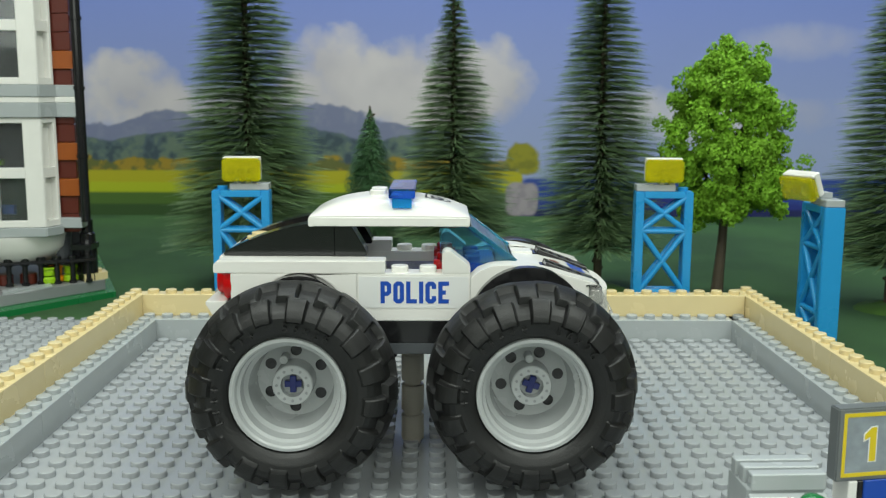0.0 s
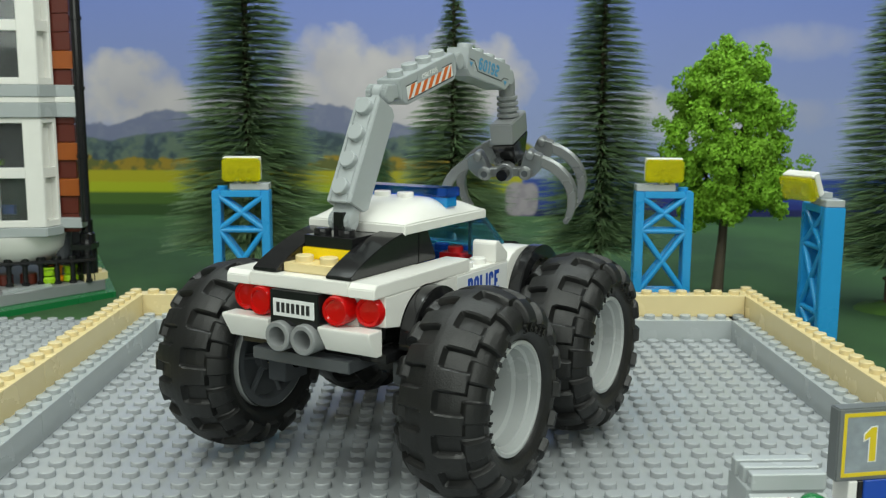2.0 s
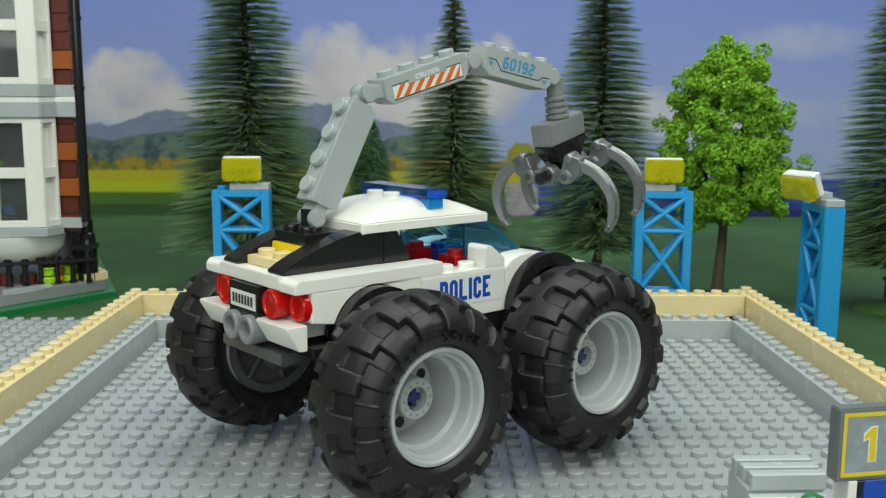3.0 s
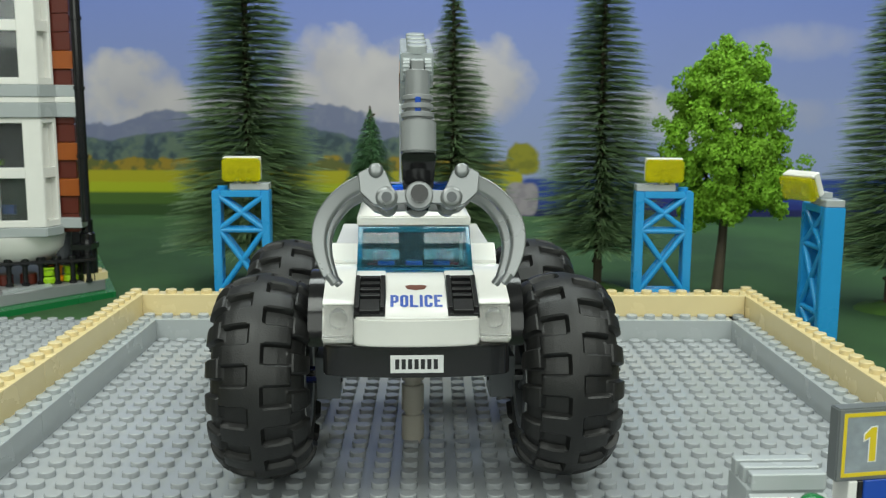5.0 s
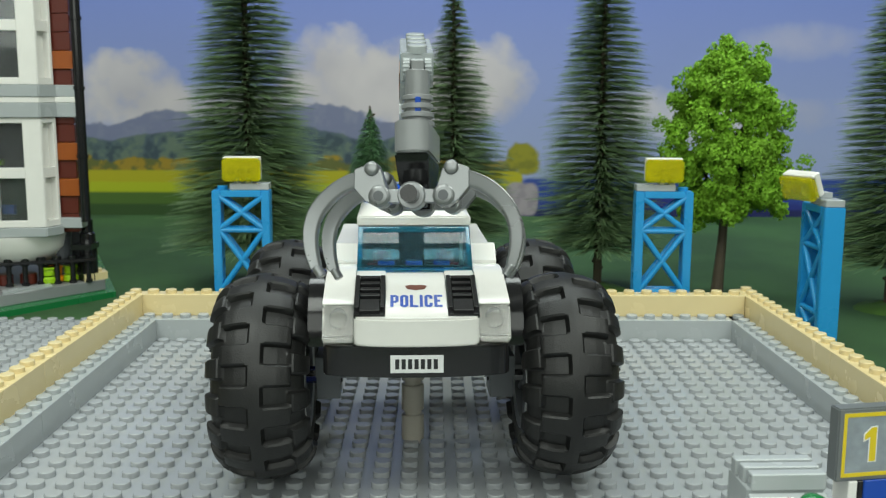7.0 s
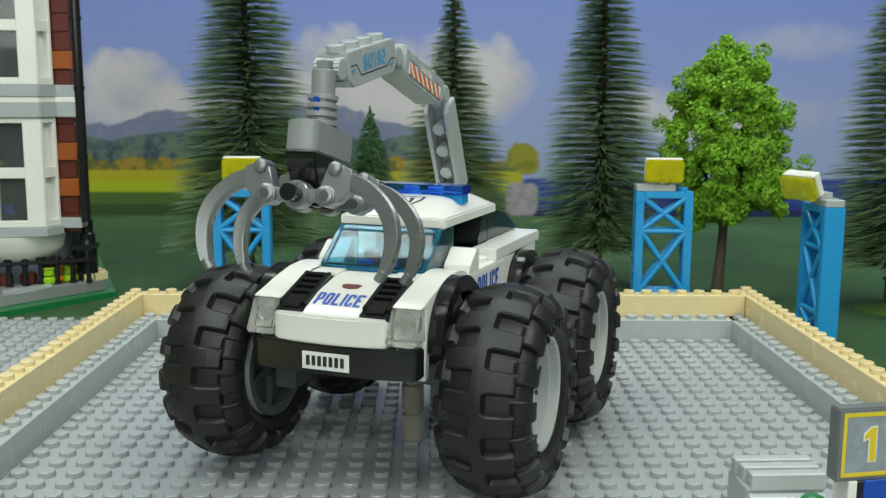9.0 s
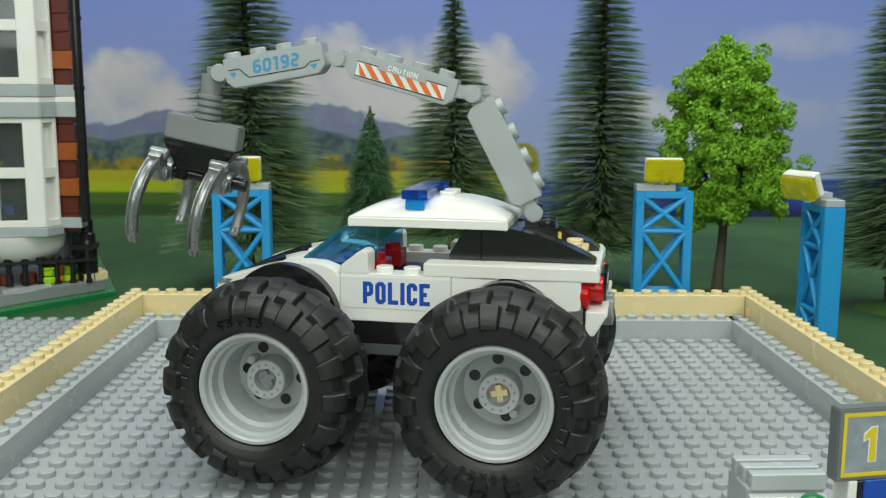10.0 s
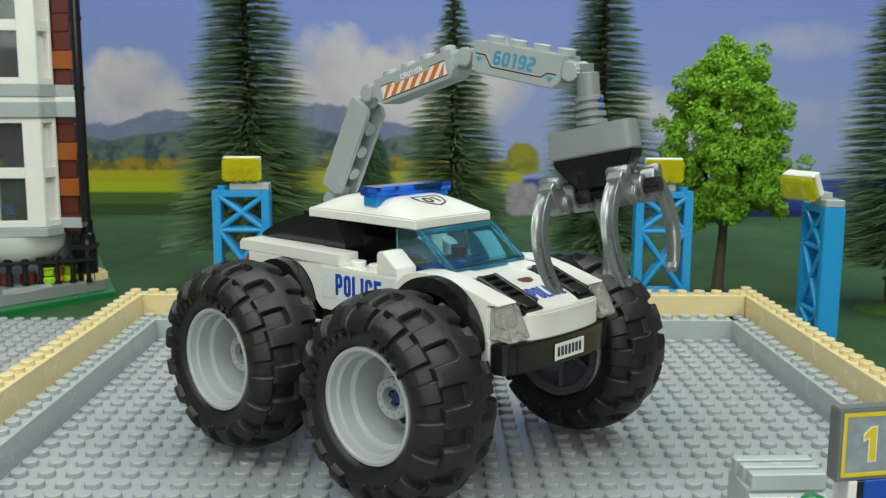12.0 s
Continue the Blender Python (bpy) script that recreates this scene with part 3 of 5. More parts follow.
    bm = sketch()
    box(bm, -57.9, -51.85, -7.9, 7.9, 45.9, 55.0)
    holder = add("plate_holder", bm, BLACK, "black number plate holder")
    plate_bars(holder, mm(-57.95, 0, 50.6, 90, 0, -90))
    for y0, y1 in ((-24, -8.1), (8.1, 24)):
        bm = sketch()
        prism(bm, [(-53.0, 40.4), (-55.4, 40.4), (-58.8, 46.2), (-58.8, 47.1), (-53.0, 47.1)], y0, y1)
        add("rear_bumper", bm, WHITE, "white sloped rear bumper half")
    bm = sketch()
    box(bm, -51, -40, -23.9, 23.9, 37.6, 40.3)
    add("rear_under_plate", bm, BLACK)
    for y in (-4.1, 4.1):
        bm = sketch()
        lathe(bm, [(3.0, -50), (4.0, -50.2), (4.0, -59.6), (3.7, -60), (2.7, -60), (2.5, -59.5), (2.5, -54), (0.01, -53.9)], (0, y, 43.2), "x", 28, False)
        add("exhaust_pipe", bm, MIDGREY, "round grey exhaust pipe", 0)
    bm = sketch()
    box(bm, -52, -36.1, -7.95, 7.95, 58.75, 61.2)
    tan = add("tan_brick", bm, TAN, "tan brick between the rear slopes")
    for x in (-48, -40):
        for y in (-4, 4):
            bm = sketch()
            stud(bm, x, y, 61.2)
            add("stud", bm, TAN, "", 0, parent=tan)
    bm = sketch()
    box(bm, -36, -24, -7.95, 7.95, 58.75, 60.4)
    for y in (-4, 4):
        stud(bm, -32, y, 60.4)
    add("black_deck", bm, BLACK, "black plate between the rear slopes", 0.2, 1)
    bm = sketch()
    box(bm, -23.75, -22.95, -15.9, 15.9, 52.1, 68.2)
    add("bulkhead", bm, BLACK, "black wall behind the cabin", 0.2, 1)
    # cabin
    bm = sketch()
    box(bm, -23.8, 16, -15.9, 15.9, 41.6, 52.0)
    add("cabin_floor", bm, NAVY)
    for y in (-9.5, 9.5):
        bm = sketch()
        box(bm, 5.6, 12.4, y - 3.9, y + 3.9, 52.1, 57.2)
        ease(bm, 0.2, 1)
        stud(bm, 9, y, 57.2)
        add("control_brick", bm, REDCTRL, "red brick in the cabin", 0)
    bm = sketch()
    box(bm, 12.2, 24, -14, 14, 52.1, 56.2)
    add("dashboard", bm, BLUE)
    bm = sketch()
    for y in (-8, 0, 8):
        stud(bm, 17, y, 56.2)
    add("stud", bm, BLUE, "", 0)
    # windscreen
    bm = sketch()
    prism(bm, [(15.0, 67.4), (16.6, 67.4), (29.4, 57.6), (27.6, 57.6)], -15.95, 15.95)
    glass = add("windscreen", bm, SCREEN, "sloped clear light blue windscreen", 0.15, 1)
    for y0, y1 in ((14.7, 15.9), (-15.9, -14.7)):
        bm = sketch()
        prism(bm, [(7.4, 57.0), (7.4, 67.3), (14.9, 67.3), (27.4, 57.6), (26.5, 56.6)], y0, y1)
        add("side_window", bm, SCREEN, "", 0.15, 1, glass)
    bm = sketch()
    box(bm, 24.2, 29.5, -15.9, 15.9, 56.3, 57.5)
    add("lower_frame", bm, TEAL, "", 0.1, 1, glass)
    for s in (-1, 1):
        bm = sketch()
        prism(bm, [(15.2, 67.35), (17.2, 67.35), (29.9, 57.7), (28.0, 57.4)], *sorted((s * 14.6, s * 16.0)))
        add("screen_edge", bm, TEAL, "", 0.15, 1, glass)
    bm = sketch()
    prism(bm, [(14.9, 67.4), (16.9, 67.4), (18.6, 66.0), (16.8, 65.6)], -14.5, 14.5)
    add("upper_frame", bm, TEAL, "", 0.1, 1, glass)
    # bonnet
    out = [(27, 50), (27, 56.0), (30, 56.2), (38, 55.6), (46, 53.6), (53.5, 50.4), (55.0, 49.4), (55.0, 48.4), (30, 48)]
    bm = sketch()
    prism(bm, out, -7.95, 7.95)
    hood = add("bonnet", bm, WHITE, "white sloped bonnet with blue writing")
    writing("bonnet_writing", "POLICE", 5.3, 2.1, 0.8, PRINTBLUE, hood, mm(49.2, 0, 52.36, 0, 23.1, 0) @ pose(0, 0, 0, 0, 0, 90), 0.42)
    bm = sketch()
    prism(bm, [(-2.9, 0.9), (-1.2, 1.5), (0, 1.2), (1.2, 1.5), (2.9, 0.9), (2.3, -0.9), (0, -1.7), (-2.3, -0.9)], 0, 0.1, "z")
    part("badge", bm, BADGE, hood, "brown badge print", at=mm(42.4, 0, 54.55, 0, 14.0, 0) @ pose(0, 0, 0, 0, 0, 90))
    for s in (-1, 1):
        y0, y1 = (8.02, 15.98) if s > 0 else (-15.98, -8.02)
        bm = sketch()
        prism(bm, [(28, 49), (28, 56.8), (36.5, 56.4), (36.5, 49)], y0, y1)
        add("bonnet_side", bm, WHITE)
        bm = sketch()
        prism(bm, [(36.6, 48.5), (36.6, 55.9), (39, 55.9), (54.6, 50.0), (54.6, 48.5)], y0, y1)
        vent = add("vent", bm, BLACK, "black slatted bonnet vent")
        slope = mm(46.7, 0, 53.0, 0, 20.7, 0)
        for a, b in ((y0 + 0.05, y0 + 1.3), (y1 - 1.3, y1 - 0.05)):
            bm = sketch()
            box(bm, -9.4, 6.2, a, b, -0.4, 0.95)
            part("vent_rail", ease(bm, 0.15, 1), BLACK, vent, at=slope)
        for k in range(5):
            bm = sketch()
            box(bm, -9.3 + 2.9 * k, -8.0 + 2.9 * k + (3.9 if k == 4 else 0), y0 + 1.35, y1 - 1.35, -0.4, 0.85)
            part("slat", ease(bm, 0.15, 1), BLACK, vent, at=slope)
        bm = sketch()
        yy0, yy1 = (16.05, 23.9) if s > 0 else (-23.9, -16.05)
        prism(bm, [(49, 43.2), (49, 51.9), (52.6, 51.9), (56.6, 44.2), (56.6, 43.2)], yy0, yy1)
        lamp = add("headlight", bm, HEAD, "clear square headlight", 0.5)
        bm = sketch()
        lathe(bm, [(2.4, 50), (2.4, 53.4), (2.1, 53.8)], (0, s * 20, 48.2), "x", 18)
        add("bulb", bm, HEAD, "", 0, parent=lamp)
        bm = sketch()
        box(bm, 48.75, 49.6, yy0 + 0.4, yy1 - 0.4, 43.6, 51.4)
        add("reflector", bm, WHITE, "", 0, parent=lamp)
    # nose: a bowed white panel over a black bumper
    edge = [(55.0 + 2.6 * math.cos(radians(k)), 15.95 * math.sin(radians(k))) for k in range(-90, 91, 10)]
    bm = sketch()
    prism(bm, [(46.0, -15.95)] + edge + [(46.0, 15.95)], 42.2, 49.5, "z")
    add("nose_panel", bm, WHITE, "white bowed nose panel", 0.5)
    edge = [(53.0 + 4.4 * math.cos(radians(k)), 23.9 * math.sin(radians(k))) for k in range(-90, 91, 10)]
    bm = sketch()
    prism(bm, [(49.6, -23.9)] + edge + [(49.6, 23.9)], 34.2, 42.1, "z")
    bumper = add("front_bumper", bm, BLACK, "glossy black front bumper", 0.4)
    plate_bars(bumper, mm(57.5, 0, 37.9, 90, 0, 90))
    # roof
    roof = add("roof", roof_bm(), WHITE, "white domed roof panel", 0.35)
    bm = sketch()
    for y in (-4, 4):
        stud(bm, -11, y, 75.0, 18, 2.0)
    add("stud", bm, WHITE, "", 0, parent=roof)
    bm = sketch()
    box(bm, -7.4, 0.2, -15.9, 15.9, 75.5, 78.2)
    bar = add("light_bar", bm, BEACON, "deep blue clear light bar", 0.25)
    bm = sketch()
    box(bm, -6.4, -0.8, -15.4, -2, 72.6, 75.45)
    box(bm, -6.4, -0.8, 2, 15.4, 72.6, 75.45)
    add("bar_base", bm, BEACONIN, "bright blue clear base", 0.2, 1, bar)
    lay_on_roof(writing("roof_writing", "01", 3.9, 3.1, 0.8, INK, roof, mm(0, 0, 0), 0.6, 0.03), 6.6)

    def shield(k):
        return [(-5.6 * k, 3.6 * k), (0, 3.6 * k), (5.6 * k, 3.6 * k), (5.4 * k, 0.3 * k), (3.9 * k, -2.6 * k), (0, -4.3 * k), (-3.9 * k, -2.6 * k), (-5.4 * k, 0.3 * k)]

    bm = sketch()
    o, i = [bm.verts.new((*p, 0.03)) for p in shield(1.0)], [bm.verts.new((*p, 0.03)) for p in shield(0.87)]
    for k in range(8):
        n = (k + 1) % 8
        bm.faces.new((o[k], o[n], i[n], i[k]))
    lay_on_roof(part("roof_shield", bm, INK, roof, "dark shield outline"), 6.6)
    return t


monster_truck = truck()


# ---- support post under the truck ----
def post():
    bm = sketch()
    for k in range(3):
        z = 9.6 * k
        lathe(bm, [(2.6, z), (2.6, z + 1.4), (3.5, z + 1.5), (3.5, z + 9.3), (3.3, z + 9.58)], (-11.6, -140, 0), "z", 24)
    lathe(bm, [(3.5, 28.8), (3.5, 35.4)], (-11.6, -140, 0), "z", 24)
    return tagged(part("support_post", bm, SMOKE), "smoky clear stack of round bricks holding up the truck", "support post")


post()


# ---- the crane arm: built in the truck's own space ----
def bent_bar(bm, a, b, up0, up1, half):
    """A hollow-looking bar from a to b in the x-z plane, from up0 to up1 across it."""
    a, b = Vector((a[0], 0, a[1])), Vector((b[0], 0, b[1]))
    d = (b - a).normalized()
    n = Vector((-d.z, 0, d.x))
    pts = [a + n * up0 + d * 2.2, a + n * (up0 + 2) , a + n * up1, b + n * up1, b + n * (up0 + 2), b + n * up0 - d * 2.2]
    return prism(bm, [(p.x, p.z) for p in pts], -half, half)


def side_wall(bm, a, b, up0, up1, y, half):
    """A thin cheek along a bar."""
    a, b = Vector((a[0], 0, a[1])), Vector((b[0], 0, b[1]))
    d = (b - a).normalized()
    n = Vector((-d.z, 0, d.x))
    pts = [a + n * up0 + d * 1.5, a + n * (up0 + 2), a + n * up1, b + n * up1, b + n * (up0 + 2), b + n * up0 - d * 1.5]
    return prism(bm, [(p.x, p.z) for p in pts], y - half, y + half)


def joint(bm, x, z, to=None):
    """A click hinge: two outer leaves, a middle finger and a short neck."""
    for y0, y1 in ((-3.5, -1.7), (1.7, 3.5)):
        prism(bm, [(x + (2.85 if k % 2 else 2.4) * math.cos(k * math.pi / 16), z + (2.85 if k % 2 else 2.4) * math.sin(k * math.pi / 16)) for k in range(32)], y0, y1)
    lathe(bm, [(2.5, -1.5), (2.5, 1.5)], (x, 0, z), "y", 16)
    for target, half in (to or ()):
        d = Vector((target[0] - x, 0, target[1] - z))
        n = Vector((-d.z, 0, d.x)).normalized() * 1.9
        pts = [Vector((x, 0, z)) + n, Vector((x, 0, z)) - n, Vector((x, 0, z)) + d - n, Vector((x, 0, z)) + d + n]
        prism(bm, [(p.x, p.z) for p in pts], -half, half)


def claw_bm():
    """One jaw: swings about x; drawn for the left (+y) side, its pivot at 0."""
    bm = sketch()
    lathe(bm, [(2.3, -2.6), (2.5, -2.3), (2.5, 2.3), (2.3, 2.6)], (0, 0, 0), "x", 18)
    lathe(bm, [(1.2, -2.9), (1.7, -2.4), (1.7, 2.4), (1.2, 2.9)], (0, 2.6, 6.0), "x", 14)
    prism(bm, [(0.6, 6.2), (3.4, 7.0), (6.6, 5.4), (6.0, 1.0), (3.0, -1.6), (0.6, -2.2), (-2.0, 0.8)], -1.9, 1.9, "x")
    knots = [(2.4, 3.7, 2.1), (5.6, 3.1, 1.9), (9.1, 1.2, 1.8), (12.0, -1.7, 1.8), (14.2, -5.6, 1.8), (14.8, -10.0, 1.65), (14.0, -14.2, 1.45), (12.4, -18.0, 1.15)]
    path = []
    for k in range(len(knots) - 1):
        p0, p1, p2, p3 = (np.array(knots[max(0, min(len(knots) - 1, k + d))]) for d in (-1, 0, 1, 2))
        for u in (0, 1 / 3, 2 / 3):
            path.append(0.5 * (2 * p1 + (p2 - p0) * u + (2 * p0 - 5 * p1 + 4 * p2 - p3) * u * u + (3 * p1 - p0 - 3 * p2 + p3) * u ** 3))
    path.append(np.array(knots[-1]))
    section = [(1.7, 0.7), (1.9, 1.0), (1.35, 1.0), (0.8, 0.6), (-0.8, 0.6), (-1.35, 1.0), (-1.9, 1.0), (-1.7, 0.7), (-1.7, -0.7), (-1.2, -1.0), (1.2, -1.0), (1.7, -0.7)]
    rings = []
    for k, (y, z, w) in enumerate(path):
        p, n = path[max(0, k - 1)], path[min(len(path) - 1, k + 1)]
        d = Vector((0, n[0] - p[0], n[1] - p[1])).normalized()
        nn = Vector((0, -d.z, d.y))
        thin = 0.82 + 0.18 * w / 3.5
        rings.append([bm.verts.new(Vector((a * thin, y, z)) + nn * (w * b)) for a, b in section])
    m = len(section)
    for u, v in zip(rings, rings[1:]):
        for i in range(m):
            bm.faces.new((u[i], u[(i + 1) % m], v[(i + 1) % m], v[i]))
    bm.faces.new(rings[0][::-1]), bm.faces.new(rings[-1])
    for sx in (-1, 1):
        rod(bm, (sx * 0.7, 12.7, -17.5), (sx * 0.6, 10.9, -19.7), 1.05, 10)
    return bm


def crane():
    c = new("crane_arm")
    tagged(c, "light grey jointed toy crane arm with a silver four-claw grabber", "crane arm")

    def add(name, bm, mat, label="", bevel=0.25, seg=2, parent=None):
        return part(name, ease(bm, bevel, seg) if bevel else bm, mat, parent or c, label)

    bm = sketch()
    box(bm, -44.2, -28.1, -7.9, 7.9, 61.25, 64.3)
    add("yellow_plate", bm, YELLOW, "yellow base plate")
    bm = sketch()
    box(bm, -43.2, -28.1, -7.9, 7.9, 64.35, 67.5)
    for y in (-4, 4):
        stud(bm, -40, y, 67.5)
    box(bm, -38.5, -33.5, -1.6, 1.6, 67.4, 73.5)
    add("base_plate", bm, BLACK, "black base plate with hinge finger", 0.2, 1)
    # first boom
    bm = sketch()
    lo, hi = (-34.3, 74.2), (-19.6, 102.2)
    joint(bm, -36.0, 71.0, [((-33.4, 76.2), 3.3)])
    bent_bar(bm, lo, hi, 1.2, 4.58, 2.62)
    for y in (-3.3, 3.3):
        side_wall(bm, lo, hi, -4.4, 4.6, y, 0.7)
    d = Vector((hi[0] - lo[0], 0, hi[1] - lo[1])).normalized()
    n = Vector((-d.z, 0, d.x))
    low = add("lower_boom", bm, GREY, "light grey hollow boom with round studs")
    q = n.to_track_quat("Z", "Y").to_matrix().to_4x4()
    for k in range(4):
        p = Vector((lo[0], 0, lo[1])) + d * (4.2 + 8.0 * k) + n * 4.6
        bm = sketch()
        stud(bm, 0, 0, 0)
        part("stud", bm, GREY, low, at=Matrix.Translation(p * MM) @ q)
    bm = sketch()
    for k in range(3):
        p = Vector((lo[0], 0, lo[1])) + d * (8.2 + 8.0 * k) - n * 4.42
        rod(bm, p + n * 5.6, p + n * 0.5, 2.0, 14)
    add("boom_tube", bm, GREY, "", 0, parent=low)
    # second boom
    bm = sketch()
    joint(bm, -17.8, 105.2, [((-11.5, 106.2), 3.0), ((-20.0, 101.5), 1.4)])
    a, b = (-13.0, 105.6), (18.2, 114.3)
    bent_bar(bm, a, b, -4.4, 3.6, 4.0)
    mid = add("middle_boom", bm, GREY, "light grey boom with orange and white warning stripes")
    # third boom
    bm = sketch()
    joint(bm, 21.8, 115.4, [((27.5, 115.2), 1.4), ((16.8, 114.0), 3.0)])
    e, f = (25.6, 115.6), (55.4, 110.5)
    bent_bar(bm, e, f, -4.4, 4.4, 4.0)
    top = add("upper_boom", bm, GREY, "light grey boom with pale blue number")
    for boom, p, r, up in ((mid, a, b, 3.6), (top, e, f, 4.4)):
        d = Vector((r[0] - p[0], 0, r[1] - p[1])).normalized()
        n = Vector((-d.z, 0, d.x))
        q = n.to_track_quat("Z", "Y").to_matrix().to_4x4()
        for k in range(4):
            w = Vector((p[0], 0, p[1])) + d * (4.2 + 8.0 * k) + n * up
            bm = sketch()
            stud(bm, 0, 0, 0)
            part("stud", bm, GREY, boom, at=Matrix.Translation(w * MM) @ q)
        ang = math.degrees(math.atan2(d.z, d.x))
        centre = (Vector((p[0], 0, p[1])) + Vector((r[0], 0, r[1]))) / 2
        for s in (-1, 1):
            def face(x, z):
                """The pose of a print on the boom's side at x along and z across it."""
                w = centre + d * x + n * z
                m = Matrix.Translation((w.x * MM, s * 4.03 * MM, w.z * MM)) @ pose(0, 0, 0, 0, -ang, 0) @ pose(0, 0, 0, 90, 0, 0)
                return m if s < 0 else m @ pose(0, 0, 0, 0, 180, 0)
            if boom is mid:
                bm = sketch()
                box(bm, -13.4, 13.4, -2.1, 1.7, 0, 0.05)
                part("warning_field", bm, PAPER, boom, at=face(0, -0.9))
                bm = sketch()
                for k in range(7):
                    x = -11.6 + 4.0 * k
                    quad = [(x - 0.4, -2.0), (x + 1.7, -2.0), (x - 1.9, 1.6), (x - 4.0, 1.6)] if s > 0 else [(-x + 0.4, -2.0), (-x + 4.0 - 3.6 - 2.1, -2.0), (-x + 1.9, 1.6), (-x + 4.0, 1.6)]
                    prism(bm, [(max(-13.2, min(13.2, px)), pz) for px, pz in quad], 0.05, 0.1, "z")
                part("warning_stripes", bm, STRIPE, boom, "orange warning stripes", at=face(0, -0.9))
                bm = sketch()
                for z in (-2.25, 1.85):
                    box(bm, -13.6, 13.6, z - 0.15, z + 0.15, 0, 0.08)
                part("stripe_edge", bm, INK, boom, at=face(0, -0.9))
                bm = sketch()
                prism(bm, [(-7.6, 0), (-6.6, 2.6), (6.6, 2.6), (7.6, 0)], 0.1, 0.16, "z")
                part("caution_field", bm, GREY, boom, at=face(0, 0.15))
                writing("caution_writing", "CAUTION", 1.5, 1.15, 0.3, PAPER, boom, face(0, 1.4) @ pose(0, 0, 0.00016), 0.3, 0.05)
            else:
                writing("boom_number", "60192", 3.9, 2.55, 0.8, PALEBLUE, boom, face(-0.6, 0.7), 0.5, 0.06, slant=0.12)
                bm = sketch()
                for x0, z0, x1, z1 in ((-13.9, 0.9, -10.5, 0.9), (-10.5, 0.9, -8, -2), (-8, -2, 9, -2), (9, -2, 11, -0.6), (11, -0.6, 13.9, -0.6)):
                    l = Vector((x1 - x0, z1 - z0)).normalized() * 0.14
                    prism(bm, [(x0 - l.y, z0 + l.x), (x0 + l.y, z0 - l.x), (x1 + l.y, z1 - l.x), (x1 - l.y, z1 + l.x)], 0, 0.06, "z")
                part("boom_line", bm, INK, boom, at=face(0, 0))
                bm = sketch()
                for x, z in ((-12.6, -0.6), (11.9, -2.2)):
                    prism(bm, [(x - 1.1, z + 0.7), (x + 1.1, z + 0.7), (x, z - 0.8)], 0, 0.06, "z")
                part("arrow_mark", bm, PALEBLUE, boom, at=face(0, 0))
    # wrist
    bm = sketch()
    joint(bm, 59.2, 111.0, [((55.5, 111.0), 3.0)])
    add("wrist_hinge", bm, GREY, "", 0.2, 1).matrix_basis = mm(-1.7, 0, 0)
    bm = sketch()
    box(bm, 59.0, 63.6, -1.5, 1.5, 107.6, 113.0)
    rod(bm, (62.6, 0, 110.6), (63.4, 0, 103.5), 2.9, 20)
    for k in range(4):
        z = 104.6 - 2.0 * k
        rod(bm, (63.2 + 0.35 * k, 0, z), (63.4 + 0.35 * k, 0, z - 1.2), 3.7 + 0.1 * k, 20)
    rod(bm, (63.3, 0, 104), (64.6, 0, 97.0), 3.1, 20)
    wrist = add("wrist", bm, MIDGREY, "ribbed grey wrist piece", 0.15, 1)
    wrist.matrix_basis = mm(-1.7, 0, 0)
    bm = sketch()
    box(bm, 66.2, 67.1, -0.7, 0.7, 99.5, 104.5)
    add("blue_slit", bm, BLUE, "", 0.1, 1, wrist)
    # grabber, its own parts turn with it
    g = new("grabber")
    g.parent = c
    bm = sketch()
    outline = [(-11.4, -4.0), (9.4, -4.0)] + [(9.4 + 2.2 * math.cos(radians(k)), 4.0 * math.sin(radians(k))) for k in range(-60, 61, 20)] + [(9.4, 4.0), (-11.4, 4.0)]
    prism(bm, outline, -7.4, 0, "z")
    part("grabber_block", ease(bm, 0.4, 2), MIDGREY, g, "mid grey grabber block")
    bm = sketch()
    rings = [(-11.3, 10.8, 3.9, -7.45), (-10.6, 10.2, 3.8, -9.4), (-6.0, 6.0, 3.4, -15.2), (-4.6, 4.6, 3.0, -15.8)]
    vs = [[bm.verts.new(v) for v in ((x0, -w, z), (x1, -w, z), (x1, w, z), (x0, w, z))] for x0, x1, w, z in rings]
    for u, v in zip(vs, vs[1:]):
        for i in range(4):
            bm.faces.new((u[i], u[(i + 1) % 4], v[(i + 1) % 4], v[i]))
    bm.faces.new(vs[0]), bm.faces.new(vs[-1][::-1])
    ease(bm, 0.4, 2)
    for x in (-4.2, 4.2):
        box(bm, x - 1.7, x + 1.7, -2.6, 2.6, -19.2, -14.8)
    rod(bm, (-15.5, 0, -17.2), (15.5, 0, -17.2), 2.0, 12)
    part("grabber_funnel", bm, BLACK, g, "black tapered funnel with cross axle")
    for x in (-9.2, 9.2):
        bm = sketch()
        lathe(bm, [(2.9, x - 2.2), (3.2, x - 1.9), (3.2, x + 1.9), (2.9, x + 2.2)], (0, 0, -17.2), "x", 18)
        part("claw_bracket", bm, SILVER, g, "silver claw bracket")
        bm = sketch()
        lathe(bm, [(1.5, x - 2.4), (1.5, x + 2.4)], (0, 0, -17.2), "x", 14)
        part("axle_end", bm, BLACK, g)
    claws = []
    me = mesh_of("claw", ease(claw_bm(), 0.25, 1), SILVER)
    bm = sketch()
    box(bm, -1.5, 1.5, 2.2, 7.3, -1.5, 1.5)
    lathe(bm, [(1.9, -3.0), (2.1, -2.8), (2.1, 2.8), (1.9, 3.0)], (0, 7.3, 0), "x", 16)
    link_me = mesh_of("claw_link", ease(bm, 0.25, 1), SILVER)
    bm = sketch()
